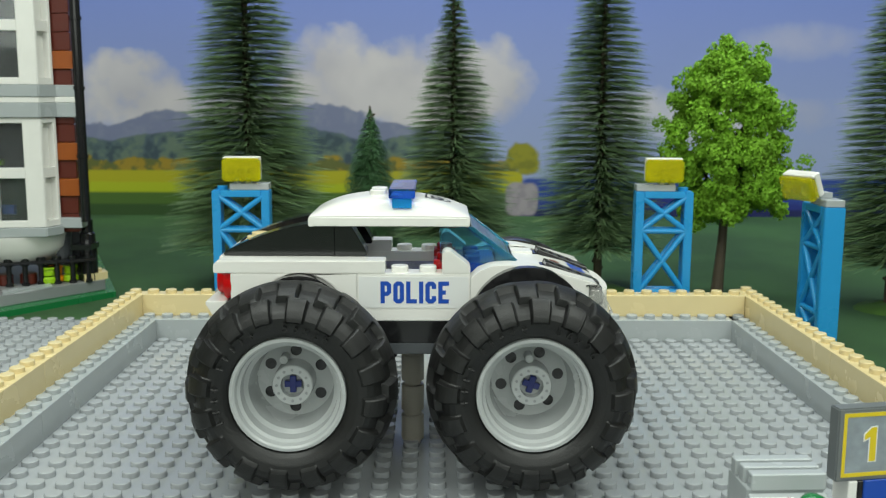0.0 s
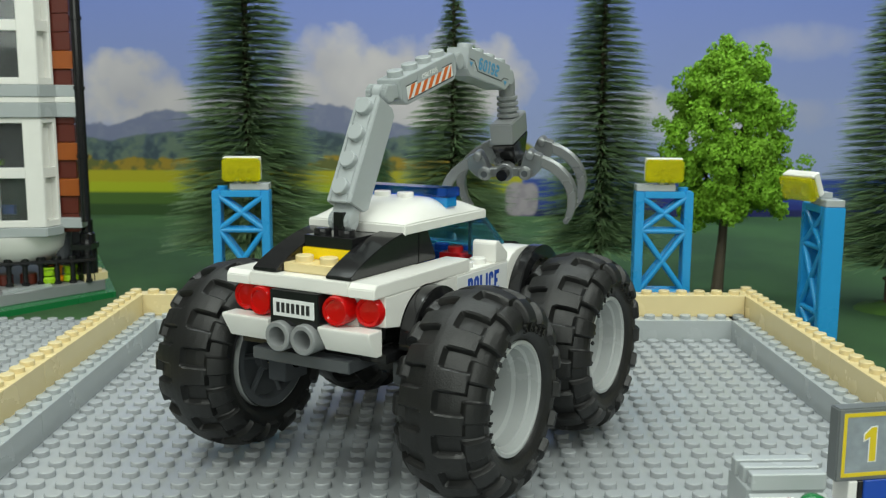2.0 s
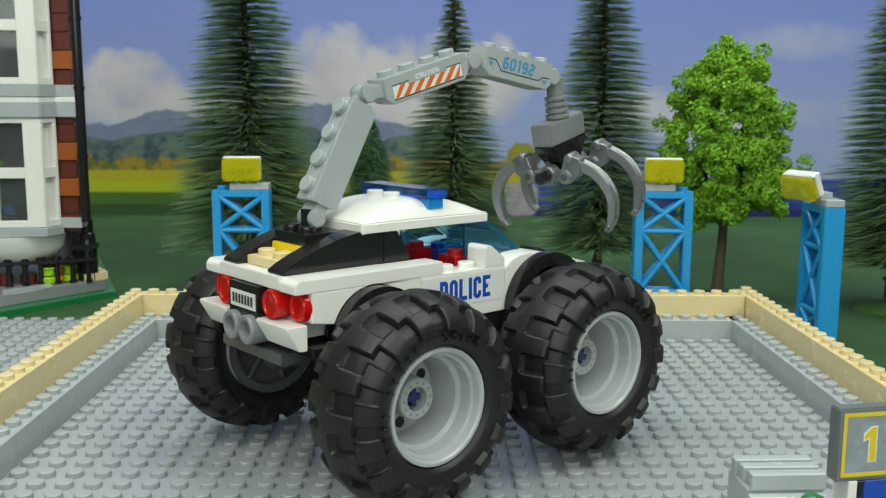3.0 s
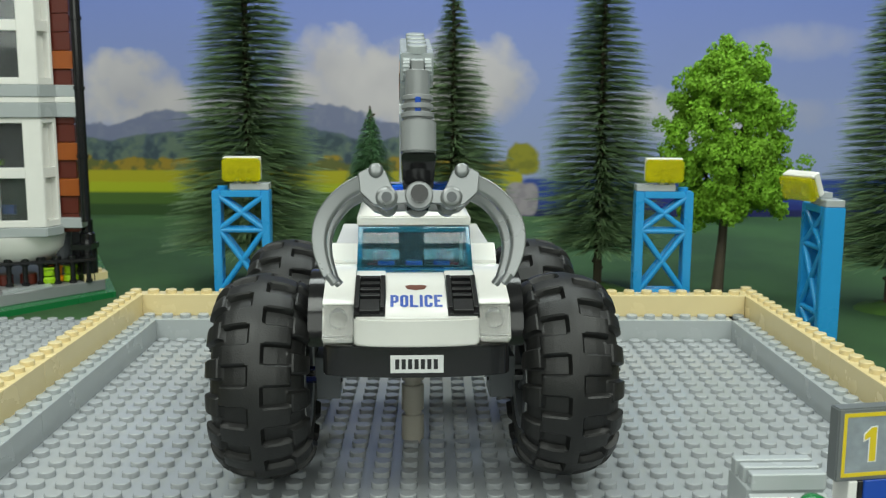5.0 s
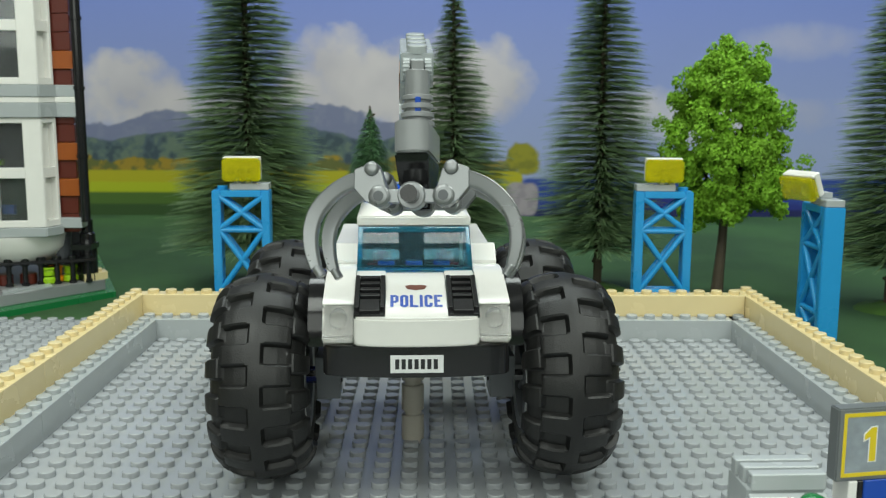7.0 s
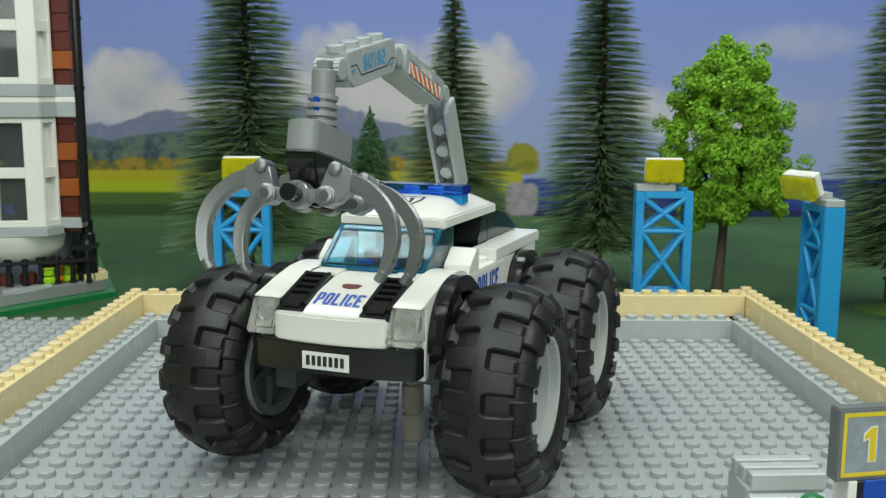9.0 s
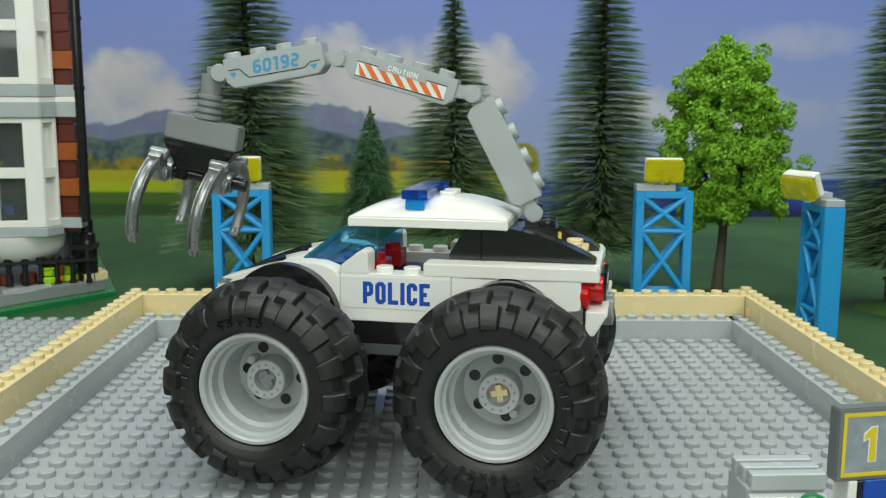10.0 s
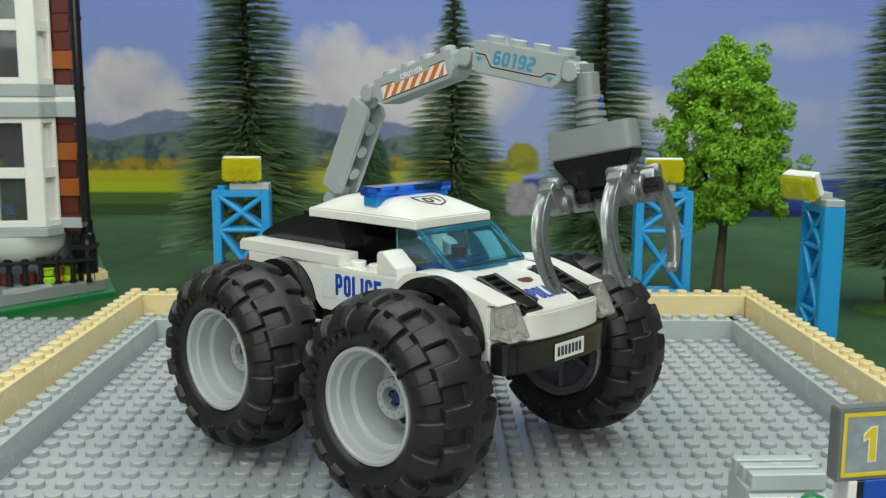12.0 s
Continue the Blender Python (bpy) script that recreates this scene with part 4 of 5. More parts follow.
    lathe(bm, [(1.2, -3.1), (1.2, 3.1)], (0, 7.3, 0), "x", 14)
    pin_me = mesh_of("link_pin", bm, DARKGREY)
    for x in (-9.2, 9.2):
        for s in (-1, 1):
            o = new("claw", me)
            o.parent = g
            tagged(o, "curved silver grabber claw")
            k = new("claw_link", link_me)
            k.parent = g
            pin = new("link_pin", pin_me)
            pin.parent = k
            claws.append((o, k, x, s))
    return c, g, claws


crane_arm, grabber, claws = crane()


# ---- floodlight towers ----
def tower(at, side=1, turn=0.0, tilt=0.0, off=0.0):
    t = new("floodlight_tower")
    tagged(t, "azure blue lattice tower carrying a clear yellow floodlight", "floodlight", "floodlight towers")
    t.matrix_basis = at
    h = 64.0
    aim = mm(side * 0.6, off, h + 5, 0, 0, turn) @ pose(0, 0, 0, tilt, 0, 0) @ mm(-0.6, 0, -h - 5)
    for x0, x1 in ((-13.4, -9.4), (9.4, 13.4)):
        bm = sketch()
        box(bm, x0, x1, -4.6, 4.6, 0, h)
        part("end_panel", ease(bm, 0.4, 2), AZURE, t)
    bm = sketch()
    box(bm, -9.4, 9.4, -4.6, 4.6, h - 3.2, h)
    part("top_rail", ease(bm, 0.3, 1), AZURE, t)
    bm = sketch()
    box(bm, -9.4, 9.4, -4.6, 4.6, 0, 3.0)
    part("bottom_rail", ease(bm, 0.3, 1), AZURE, t)
    for y in (-3.4, 3.4):
        for z0, z1 in ((3, 15.5), (17, 44.5), (46, 61)):
            for s in (-1, 1):
                bm = sketch()
                rod(bm, (-10 * s, y, z0), (10 * s, y, z1), 1.35, 10)
                part("brace", bm, AZURE, t)
        for z in (16.2, 45.2):
            bm = sketch()
            rod(bm, (-10, y, z), (10, y, z), 1.25, 10)
            part("crossbar", bm, AZURE, t)
    bm = sketch()
    stud(bm, -9 * side, 0, h)
    part("stud", bm, AZURE, t)
    bm = sketch()
    box(bm, *sorted((-5 * side, 13.2 * side)), -4.2, 4.2, h + 0.02, h + 3.2)
    foot = part("lamp_foot", ease(bm, 0.3, 1), GREY, t, "light grey lamp foot")
    bm = sketch()
    for x in (-1.5, 3.5):
        box(bm, x - 1.2, x + 1.2, -3.4, 2, h + 3.2, h + 5.8)
    part("lamp_clip", ease(bm, 0.2, 1), GREY, foot)
    bm = sketch()
    box(bm, -7.9, 9.2, -1.5, 1.6, h + 4.6, h + 15.6)
    box(bm, -7.9, 9.2, -3.0, -1.4, h + 14.2, h + 15.6)
    part("lamp_housing", ease(bm, 0.4, 1), WHITE, t, "white lamp housing", at=aim)
    bm = sketch()
    box(bm, -8.1, 9.4, -6.2, -3.1, h + 4.2, h + 15.0)
    box(bm, -8.1, 9.4, -3.2, -1.6, h + 4.2, h + 14.1)
    lens = part("lamp_lens", ease(bm, 0.8, 2), LENS, t, "clear yellow floodlight lens", at=aim)
    bm = sketch()
    for x in (-4, 0.6, 5.2):
        lathe(bm, [(1.8, -5.9), (1.8, -2)], (x, 0, h + 9), "y", 14)
    part("lens_cell", bm, LENS, lens)
    return t


tower(mm(-95.5, 24, 0.0, 0, 0, 2))
tower(mm(103.6, 24, 0.0, 0, 0, -3), -1)
tower(mm(169.2, -3, -3.2, 0, 0, -90), 1, 28.0, 24.0, -8.0)


# ---- trees ----
NEEDLE = plastic("dark_green_bristle", (0.15, 0.24, 0.105), 0.5, coarse=60, vary=0.5, bump=0.0)
NEEDLE2 = plastic("green_bristle", (0.07, 0.18, 0.065), 0.5, coarse=60, vary=0.5, bump=0.0)
BARK = plastic("dark_brown_bark", (0.075, 0.058, 0.038), 0.7, coarse=300, vary=0.4, bump=0.5, fine=900)
TURF = plastic("green_foam_base", (0.045, 0.115, 0.012), 0.8, coarse=60, vary=0.4, bump=0.5, fine=500)
LEAF = plastic("bright_green_foam_leaf", (0.20, 0.42, 0.02), 0.7, coarse=120, vary=0.35, bump=0.2)


def ribbon_mesh(name, strips, material):
    """Thin tapering blades: each strip is (points, widths, side)."""
    verts, faces = [], []
    for pts, widths, side in strips:
        k = len(verts)
        for p, w in zip(pts, widths):
            verts.append(tuple((p + side * w) * MM))
            verts.append(tuple((p - side * w) * MM))
        for i in range(len(pts) - 1):
            faces.append((k + 2 * i, k + 2 * i + 1, k + 2 * i + 3, k + 2 * i + 2))
    me = bpy.data.meshes.new(name)
    me.from_pydata(verts, [], faces)
    me.materials.append(material)
    return me


def fir(name, x, y, height, radius, power, count, rng, label, material, droop=0.035, lift=0.0, low=24.0, pitch=3.7):
    t = new(name)
    t.matrix_basis = mm(x, y, -3.2)
    tagged(t, label, "fir tree", "bristle fir trees")
    bm = sketch()
    lathe(bm, [(2.6, 1.5), (2.3, 20), (1.9, height * 0.6), (0.6, height)], (0, 0, 0), "z", 8)
    for i in range(int(height / 2.0)):
        a = i * 1.1
        z = 12 + i * 1.9
        if z > height - 6:
            break
        rod(bm, (1.5 * math.cos(a), 1.5 * math.sin(a), z), (3.4 * math.cos(a + 0.5), 3.4 * math.sin(a + 0.5), z + 1.2), 0.8, 5)
    part("trunk", bm, BARK, t, "twisted dark wire trunk")
    strips = []
    for i in range(count):
        u = rng.random()
        z = low + (height - low) * (1 - (1 - u) ** 0.75)
        a = rng.random() * 2 * math.pi
        wind = a / (2 * math.pi)
        z = (math.floor(z / pitch - wind) + wind + rng.gauss(0, 0.13 if rng.random() < 0.7 else 0.4)) * pitch + 0.5 * math.sin(7 * a + z * 0.05)
        if z < low or z > height:
            continue
        full = radius * max(0.02, 1 - max(0.0, (z / height)) ** power)
        tuft = math.sin(12.9898 * math.floor(z / pitch) + 78.233 * math.floor(a * 3.2)) * 43758.5453 % 1.0
        if tuft < 0.2 and rng.random() < 0.5:
            continue
        rag = 0.78 + 0.17 * tuft + 0.07 * math.sin(5 * a + z * 0.11) + 0.05 * math.sin(11 * a - z * 0.23)
        r = full * rag * (rng.uniform(0.86, 1.04) if rng.random() < 0.6 else rng.uniform(0.35, 0.88))
        d = Vector((math.cos(a), math.sin(a), 0))
        bend = rng.gauss(0, 0.07)
        e = Vector((math.cos(a + bend), math.sin(a + bend), 0))
        pts = [Vector((0, 0, z - 0.2 * r * lift)), d * (r * 0.5) + Vector((0, 0, z + r * 0.02)), e * (r * 0.82) + Vector((0, 0, z - droop * r * 0.35)), e * r + Vector((0, 0, z - droop * r))]
        side = Vector((-d.y * 0.8, d.x * 0.8, rng.uniform(-0.6, 0.6))).normalized()
        strips.append((pts, (0.2, 0.2, 0.17, 0.08), side))
        if rng.random() < 0.35:
            f = Vector((math.cos(a + rng.uniform(-0.35, 0.35)), math.sin(a + rng.uniform(-0.35, 0.35)), 0))
            p = pts[1] * 1.0
            strips.append(([p, p + f * r * 0.25 + Vector((0, 0, -0.4)), p + f * r * 0.42 + Vector((0, 0, rng.uniform(-1.2, 0.8)))], (0.22, 0.2, 0.07), side))
    crown = new("crown", ribbon_mesh("crown", strips, material))
    crown.parent = t
    tagged(crown, "layers of thin dark green bristles", kind="stuff")
    bm = sketch()
    rings = [(0.01, 4.4), (5, 4.0), (11, 3.0), (15.5, 1.4), (17.5, -0.1)]
    rows = []
    for r, z in rings:
        rows.append([bm.verts.new((r * (1 + 0.07 * math.sin(3 * k + r)) * math.cos(2 * math.pi * k / 28), r * math.sin(2 * math.pi * k / 28), z + 0.3 * math.sin(5 * k))) for k in range(28)])
    for p, q in zip(rows, rows[1:]):
        for k in range(28):
            bm.faces.new((p[k], p[(k + 1) % 28], q[(k + 1) % 28], q[k]))
    part("base", bm, TURF, t, "round green foam base")
    return t


rng = random.Random(7)
fir("fir_tree", -112, 130, 240, 54, 1.75, 15500, rng, "tall dark green bristle fir tree standing behind the tan wall", NEEDLE)
fir("fir_tree", 7, 170, 186, 52, 1.35, 11000, rng, "slim dark green bristle fir tree standing before the board", NEEDLE)
fir("fir_tree", 90, 121, 212, 45, 1.9, 12000, rng, "tall dark green bristle fir tree on a round foam base", NEEDLE)
fir("fir_tree", 236, 69, 224, 43, 1.9, 12500, rng, "dark green bristle fir tree beside the blue tower", NEEDLE)
fir("small_fir_tree", -47.5, 220, 104, 27, 2.1, 12000, rng, "small dense green fir tree near the printed board", NEEDLE2, 0.18, 0.0, 6.0, 2.4)


def leafy():
    t = new("leafy_tree")
    t.matrix_basis = mm(155.7, 107, -3.2)
    tagged(t, "bright green leafy model tree with a thin brown trunk", "tree")
    r = random.Random(21)
    bm = sketch()
    spine = [(0, 0, 0, 3.6), (0.8, 0, 14, 3.0), (1.8, 0, 32, 2.5), (2.4, 0, 50, 2.2), (2, 0, 75, 2.0), (1, 0, 105, 1.2), (0, 0, 132, 0.6)]
    for a, b in zip(spine, spine[1:]):
        rod(bm, a[:3], b[:3], a[3], 10, b[3])
    part("trunk", bm, BARK, t, "thin dark brown trunk")
    blobs = []
    for i in range(135):
        z = r.uniform(46, 136)
        h = (z - 42) / 97.0
        w = 34 * max(0.0, 1 - max(0.0, (h - 0.30) / 0.74) ** 2.4) ** 0.8 if h > 0.30 else 20 + 53 * h
        a, q = r.uniform(0, 2 * math.pi), r.uniform(0.25, 1.0) ** 0.6
        c = Vector((2 + w * q * math.cos(a), 0.8 * w * q * math.sin(a), z + 3 * math.cos(a * 3)))
        for k in range(5):
            blobs.append(c + Vector((r.gauss(0, 3.4), r.gauss(0, 3.4), r.gauss(0, 2.8))))
    for i in range(16):
        blobs.append(Vector((r.uniform(24, 47), r.uniform(-8, 8), r.uniform(56, 78))))
    for i in range(6):
        blobs.append(Vector((r.uniform(24, 33), r.uniform(-6, 6), r.uniform(44, 54))))
    for k in range(26):
        bm = sketch()
        b = blobs[k * 8]
        s = Vector((2, 0, max(46, b.z - 16 - 0.3 * abs(b.x))))
        m = (s + b) / 2 + Vector((0, 0, 3))
        rod(bm, s, m, 0.9, 6, 0.7)
        rod(bm, m, b, 0.7, 6, 0.35)
        part("limb", bm, BARK, t)
    verts, faces = [], []
    for b in blobs:
        size = r.uniform(3.6, 5.6)
        for i in range(110):
            d = Vector((r.gauss(0, 1), r.gauss(0, 1), r.gauss(0, 1))).normalized()
            p = b + d * size * r.uniform(0.55, 1.0)
            n = (d + Vector((r.gauss(0, 0.6), r.gauss(0, 0.6), r.gauss(0, 0.6)))).normalized()
            u = n.orthogonal().normalized()
            v = n.cross(u)
            s = r.uniform(0.65, 1.3)
            k = len(verts)
            verts += [tuple((p + u * s) * MM), tuple((p + v * s * 0.8 + n * 0.3) * MM), tuple((p - u * s) * MM), tuple((p - v * s * 0.8 + n * 0.3) * MM)]
            faces.append((k, k + 1, k + 2, k + 3))
    me = bpy.data.meshes.new("crown")
    me.from_pydata(verts, [], faces)
    me.materials.append(LEAF)
    crown = new("crown", me)
    crown.parent = t
    tagged(crown, "clumps of small bright green leaves", kind="stuff")


leafy()


# ---- the tall brick house ----
def house():
    t = new("brick_house")
    t.matrix_basis = mm(0, 0, 0)
    tagged(t, "dark red brick toy house with a white bay window", "toy house")
    # base slabs
    bm = sketch()
    prism(bm, [(-300, 20), (-222, 44), (-181, 97), (-236, 230), (-300, 230)], -3.2, 0.0, "z")
    part("green_slab", bm, GREEN, t, "thin green base slab")
    bm = sketch()
    prism(bm, [(-300, 40), (-226, 56), (-188, 101), (-240, 220), (-300, 220)], 0.0, 6.0, "z")
    part("pavement_slab", ease(bm, 0.3, 1), MIDGREY, t, "grey pavement slab")
    bm = sketch()
    prism(bm, [(-226, 57.5), (-208, 77), (-212, 84), (-230, 66)], 6.02, 7.0, "z")
    part("pale_tile", bm, GREY, t)
    bm = sketch()
    prism(bm, [(-196, 92), (-187, 103), (-192, 112), (-201, 101)], 6.02, 10.0, "z")
    for q in ((-193, 104), (-197, 100)):
        stud(bm, q[0], q[1], 10.0)
    part("corner_brick", bm, TAN, t, "tan corner brick")
    # red wall in courses, with proud rust bricks
    bm = sketch()
    prism(bm, [(-290, 91.2), (-197.2, 91.2), (-262, 200), (-290, 200)], 34, 210, "z")
    part("wall", bm, BRICKRED, t, "dark red brick wall core")
    made = {}
    for k in range(18):
        z = 34.4 + 9.6 * k
        if 96 < z + 4 < 112:
            continue
        rust = k in (2, 4, 9, 14)
        wide = -194.6 if rust else -196.4
        bm = sketch()
        box(bm, -230, wide, 90.0 if not rust else 88.6, 93, z + 0.15, z + 9.45)
        part("brick", ease(bm, 0.25, 1), RUST if rust else BRICKRED, t)
    # dark socket below the wall
    bm = sketch()
    box(bm, -226, -203, 106, 114, 6, 34)
    part("socket_wall", ease(bm, 0.3, 1), DARKGREY, t, "dark grey socket wall")
    bm = sketch()
    lathe(bm, [(5.0, 6), (5.0, 30), (5.4, 30.2), (5.4, 33.6)], (-210, 99, 0), "z", 20)
    part("round_column", bm, DARKGREY, t, "grey round column")
    bm = sketch()
    box(bm, -215, -205.5, 90, 103, 33.6, 36.5)
    part("tan_cap", ease(bm, 0.2, 1), TAN, t)
    # bay: a front facet and a slanting one
    facets = [((-262, 70), (-209.6, 77)), ((-209.6, 77), (-205.2, 88))]
    for n, (a, b) in enumerate(facets):
        a, b = Vector((*a, 0)), Vector((*b, 0))
        d = (b - a).normalized()
        ln = (b - a).length
        ang = math.degrees(math.atan2(d.y, d.x))
        at = mm(a.x, a.y, 0, 0, 0, ang)
        for z0, z1, name, mat in ((33.4, 38.2, "grey_sill", GREY), (95.80, 103.40, "grey_cornice", GREY), (103.45, 106.40, "white_band", WHITE), (106.45, 112.60, "grey_cornice", GREY)):
            bm = sketch()
            box(bm, -0.4, ln + 0.4, -1.2 if "grey" in name else -0.6, 8, z0, z1)
            part(name, ease(bm, 0.3, 1), mat, t, at=at)
        spans = [(38.3, 95.7), (112.7, 172.4), (172.6, 212)]
        for z0, z1 in spans:
            win = new("bay_window")
            win.parent = t
            win.matrix_basis = at
            lo, hi = (1.5, ln - 1.5)
            posts = [(0.05, 2.2), (ln - 2.2, ln - 0.05)] if n == 1 else [(0.05, 5.0), (22.0, 30.0), (ln - 9.0, ln - 0.05)]
            for p0, p1 in posts:
                bm = sketch()
                box(bm, p0, p1, 0, 5, z0, z1)
                part("post", ease(bm, 0.35, 1), WHITE, win)
            mid = (z0 + z1) / 2
            for q0, q1 in ((z0 + 0.02, z0 + 3.6), (mid - 2.8, mid + 2.8), (z1 - 2.8, z1 - 0.02)):
                bm = sketch()
                box(bm, 0.3, ln - 0.3, 0.25, 4.6, q0, q1)
                part("rail", ease(bm, 0.3, 1), WHITE, win)
            bm = sketch()
            box(bm, 1, ln - 1, *((4.6, 4.9) if n == 1 else (2.9, 3.4)), z0 + 1, z1 - 1)
            part("pane", bm, PANE, win, "clear window pane")
            # Sheet for the inside: black paints its shade, white the pale slanting recess.
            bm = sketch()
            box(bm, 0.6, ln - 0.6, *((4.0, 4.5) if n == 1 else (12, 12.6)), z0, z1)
            part("painted_inside", bm, WHITE if n == 1 else BLACK, win)
    for x, y, z, s, mat, nm in ((-240, 84, 66, 4, YELLOW, "yellow_brick"), (-236, 85, 72, 3, LIME, "lime_brick"), (-233, 84, 47, 5, BLUE, "blue_brick"), (-238, 85, 63, 3, GREEN, "green_brick")):
        bm = sketch()
        box(bm, x - s, x + s, y - 1, y + 2, z - s * 0.5, z + s * 0.5)
        part(nm, ease(bm, 0.3, 1), mat, t)
    # bowl under the bay
    bm = sketch()
    lathe(bm, [(3, 15.5), (14, 16.2), (22, 19.5), (27.5, 26), (28.8, 33.2)], (-234.5, 100, 0), "z", 40)
    part("bay_bowl", bm, WHITE, t, "round white bowl under the bay")
    # cornice returns and drainpipe
    for z0, z1, mat in ((95.80, 103.40, GREY), (103.45, 106.40, WHITE), (106.45, 112.60, GREY), (36.6, 42.2, GREY)):
        bm = sketch()
        box(bm, -209.2, -194.2, 87.2, 96, z0, z1)
        part("cornice_return", ease(bm, 0.3, 1), mat, t)
    bm = sketch()
    for k in range(5):
        z = 40 + 36 * k
        lathe(bm, [(2.6, z), (2.6, z + 34), (3.1, z + 34.2), (3.1, z + 36)], (-192.6, 89.0, 0), "z", 16)
    part("drainpipe", bm, BLACK, t, "black drainpipe")
    bm = sketch()
    lathe(bm, [(4.8, 6), (4.8, 26), (4.2, 28), (4.2, 32), (3.2, 33), (3.2, 40)], (-196.0, 99.5, 0), "z", 20)
    box(bm, -202, -191, 90, 103, 24, 27)
    part("pipe_foot", bm, BLACK, t, "black drainpipe foot")
    return t


house()


def fence():
    t = new("black_fence")
    tagged(t, "low black railing on the grey pavement before the house", "fence")
    a, b = Vector((-261, 67, 6)), Vector((-194.5, 94, 6))
    for k in range(10):
        p = a.lerp(b, k / 9)
        bm = sketch()
        lathe(bm, [(2.1, 0), (2.1, 1.4), (1.4, 1.9), (1.4, 10.4), (2.1, 10.8), (2.1, 11.6)], tuple(p), "z", 14)
        part("post", bm, BLACK, t)
    bm = sketch()
    d = (b - a).normalized()
    n = Vector((-d.y, d.x, 0))
    p0, p1 = a - d * 4, b + d * 4
    prism(bm, [(p.x, p.y) for p in (p0 - n * 2.6, p1 - n * 2.6, p1 + n * 2.6, p0 + n * 2.6)], 17.6, 19.4, "z")
    part("top_rail", ease(bm, 0.2, 1), BLACK, t)
    for k in range(10):
        p = a.lerp(b, k / 9)
        bm = sketch()
        stud(bm, p.x, p.y, 19.4)
        part("stud", bm, BLACK, t)
    bm = sketch()
    box(bm, -203, -193, 97.5, 103, 6, 18.5)
    part("end_pier", ease(bm, 0.3, 1), BLACK, t)


fence()


def flower(name, x, y, mat, label):
    bm = sketch()
    for k, (r, h) in enumerate(((4.2, 0), (3.4, 4.2))):
        lathe(bm, [(r * 0.7, h), (r, h + 0.8), (r, h + 3.0), (r * 0.8, h + 4.0)], (0, 0, 0), "z", 14)
    for a in range(4):
        stud(bm, 1.6 * math.cos(a * 1.57), 1.6 * math.sin(a * 1.57), 8.2, 10, 1.0)
    return tagged(part(name, bm, mat, at=mm(x, y, 6.0)), label, "toy plant")


flower("orange_flower", -212, 93, ORANGE, "orange toy flower bush behind the black railing")
flower("lime_bush", -214, 88, LIME, "lime green toy bush behind the black railing")
flower("lime_bush", -205, 95.5, LIME, "lime green toy bush behind the black railing")
for x, y in ((-236, 84), (-225, 88)):
    bm = sketch()
    lathe(bm, [(4, 0), (4.4, 0.6), (4.4, 5.4), (4, 6)], (0, 0, 0), "z", 18)
    tagged(part("red_pot", bm, BRICKRED, at=mm(x, y, 6.0)), "round dark red toy pot behind the railing", "pot")


# ---- front corner: numbered sign and console ----
def sign():
    t = new("numbered_sign")
    t.matrix_basis = mm(81.2, -233, 0, 0, 0, 10)
    tagged(t, "grey sign panel with a yellow border and number one", "sign")
    bm = sketch()
    box(bm, 0, 17.5, -3.0, 0.6, 26.2, 42.6)
    part("panel", ease(bm, 0.3, 2), SLATE, t, "slate grey panel")
    bm = sketch()
    box(bm, 1.2, 16.4, -3.12, -3.0, 27.2, 41.6)
    part("sticker", bm, STICKER, t, "mottled grey sticker")
    for x0, x1, z0, z1 in ((1.2, 16.4, 40.7, 41.6), (1.2, 16.4, 27.2, 28.1), (1.2, 2.0, 28.1, 40.7), (15.6, 16.4, 28.1, 40.7)):
        bm = sketch()
        box(bm, x0, x1, -3.2, -3.12, z0, z1)
        part("yellow_border", bm, GOLD, t)
    bm = sketch()
    prism(bm, [(7.6, 30.6), (9.1, 30.6), (9.1, 38.2), (7.9, 38.2), (6.3, 36.6), (6.3, 35.4), (7.6, 36.0)], -3.24, -3.13)
    part("number_one", bm, GOLD, t, "yellow printed number one")
    bm = sketch()
    prism(bm, [(7.35, 30.35), (9.35, 30.35), (9.35, 38.45), (7.75, 38.45), (6.05, 36.8), (6.05, 35.0), (7.35, 35.5)], -3.2, -3.12)
    part("number_edge", bm, PAPER, t)
    for x0, x1, mat, nm in ((3.4, 5.6, WHITE, "white_post"), (5.7, 7.0, BLACK, "black_post"), (7.1, 17, BLUE, "blue_body")):
        bm = sketch()
        box(bm, x0, x1, -3.0, 3.0, 0, 26.1)
        part(nm, ease(bm, 0.2, 1), mat, t)
    return t


sign()


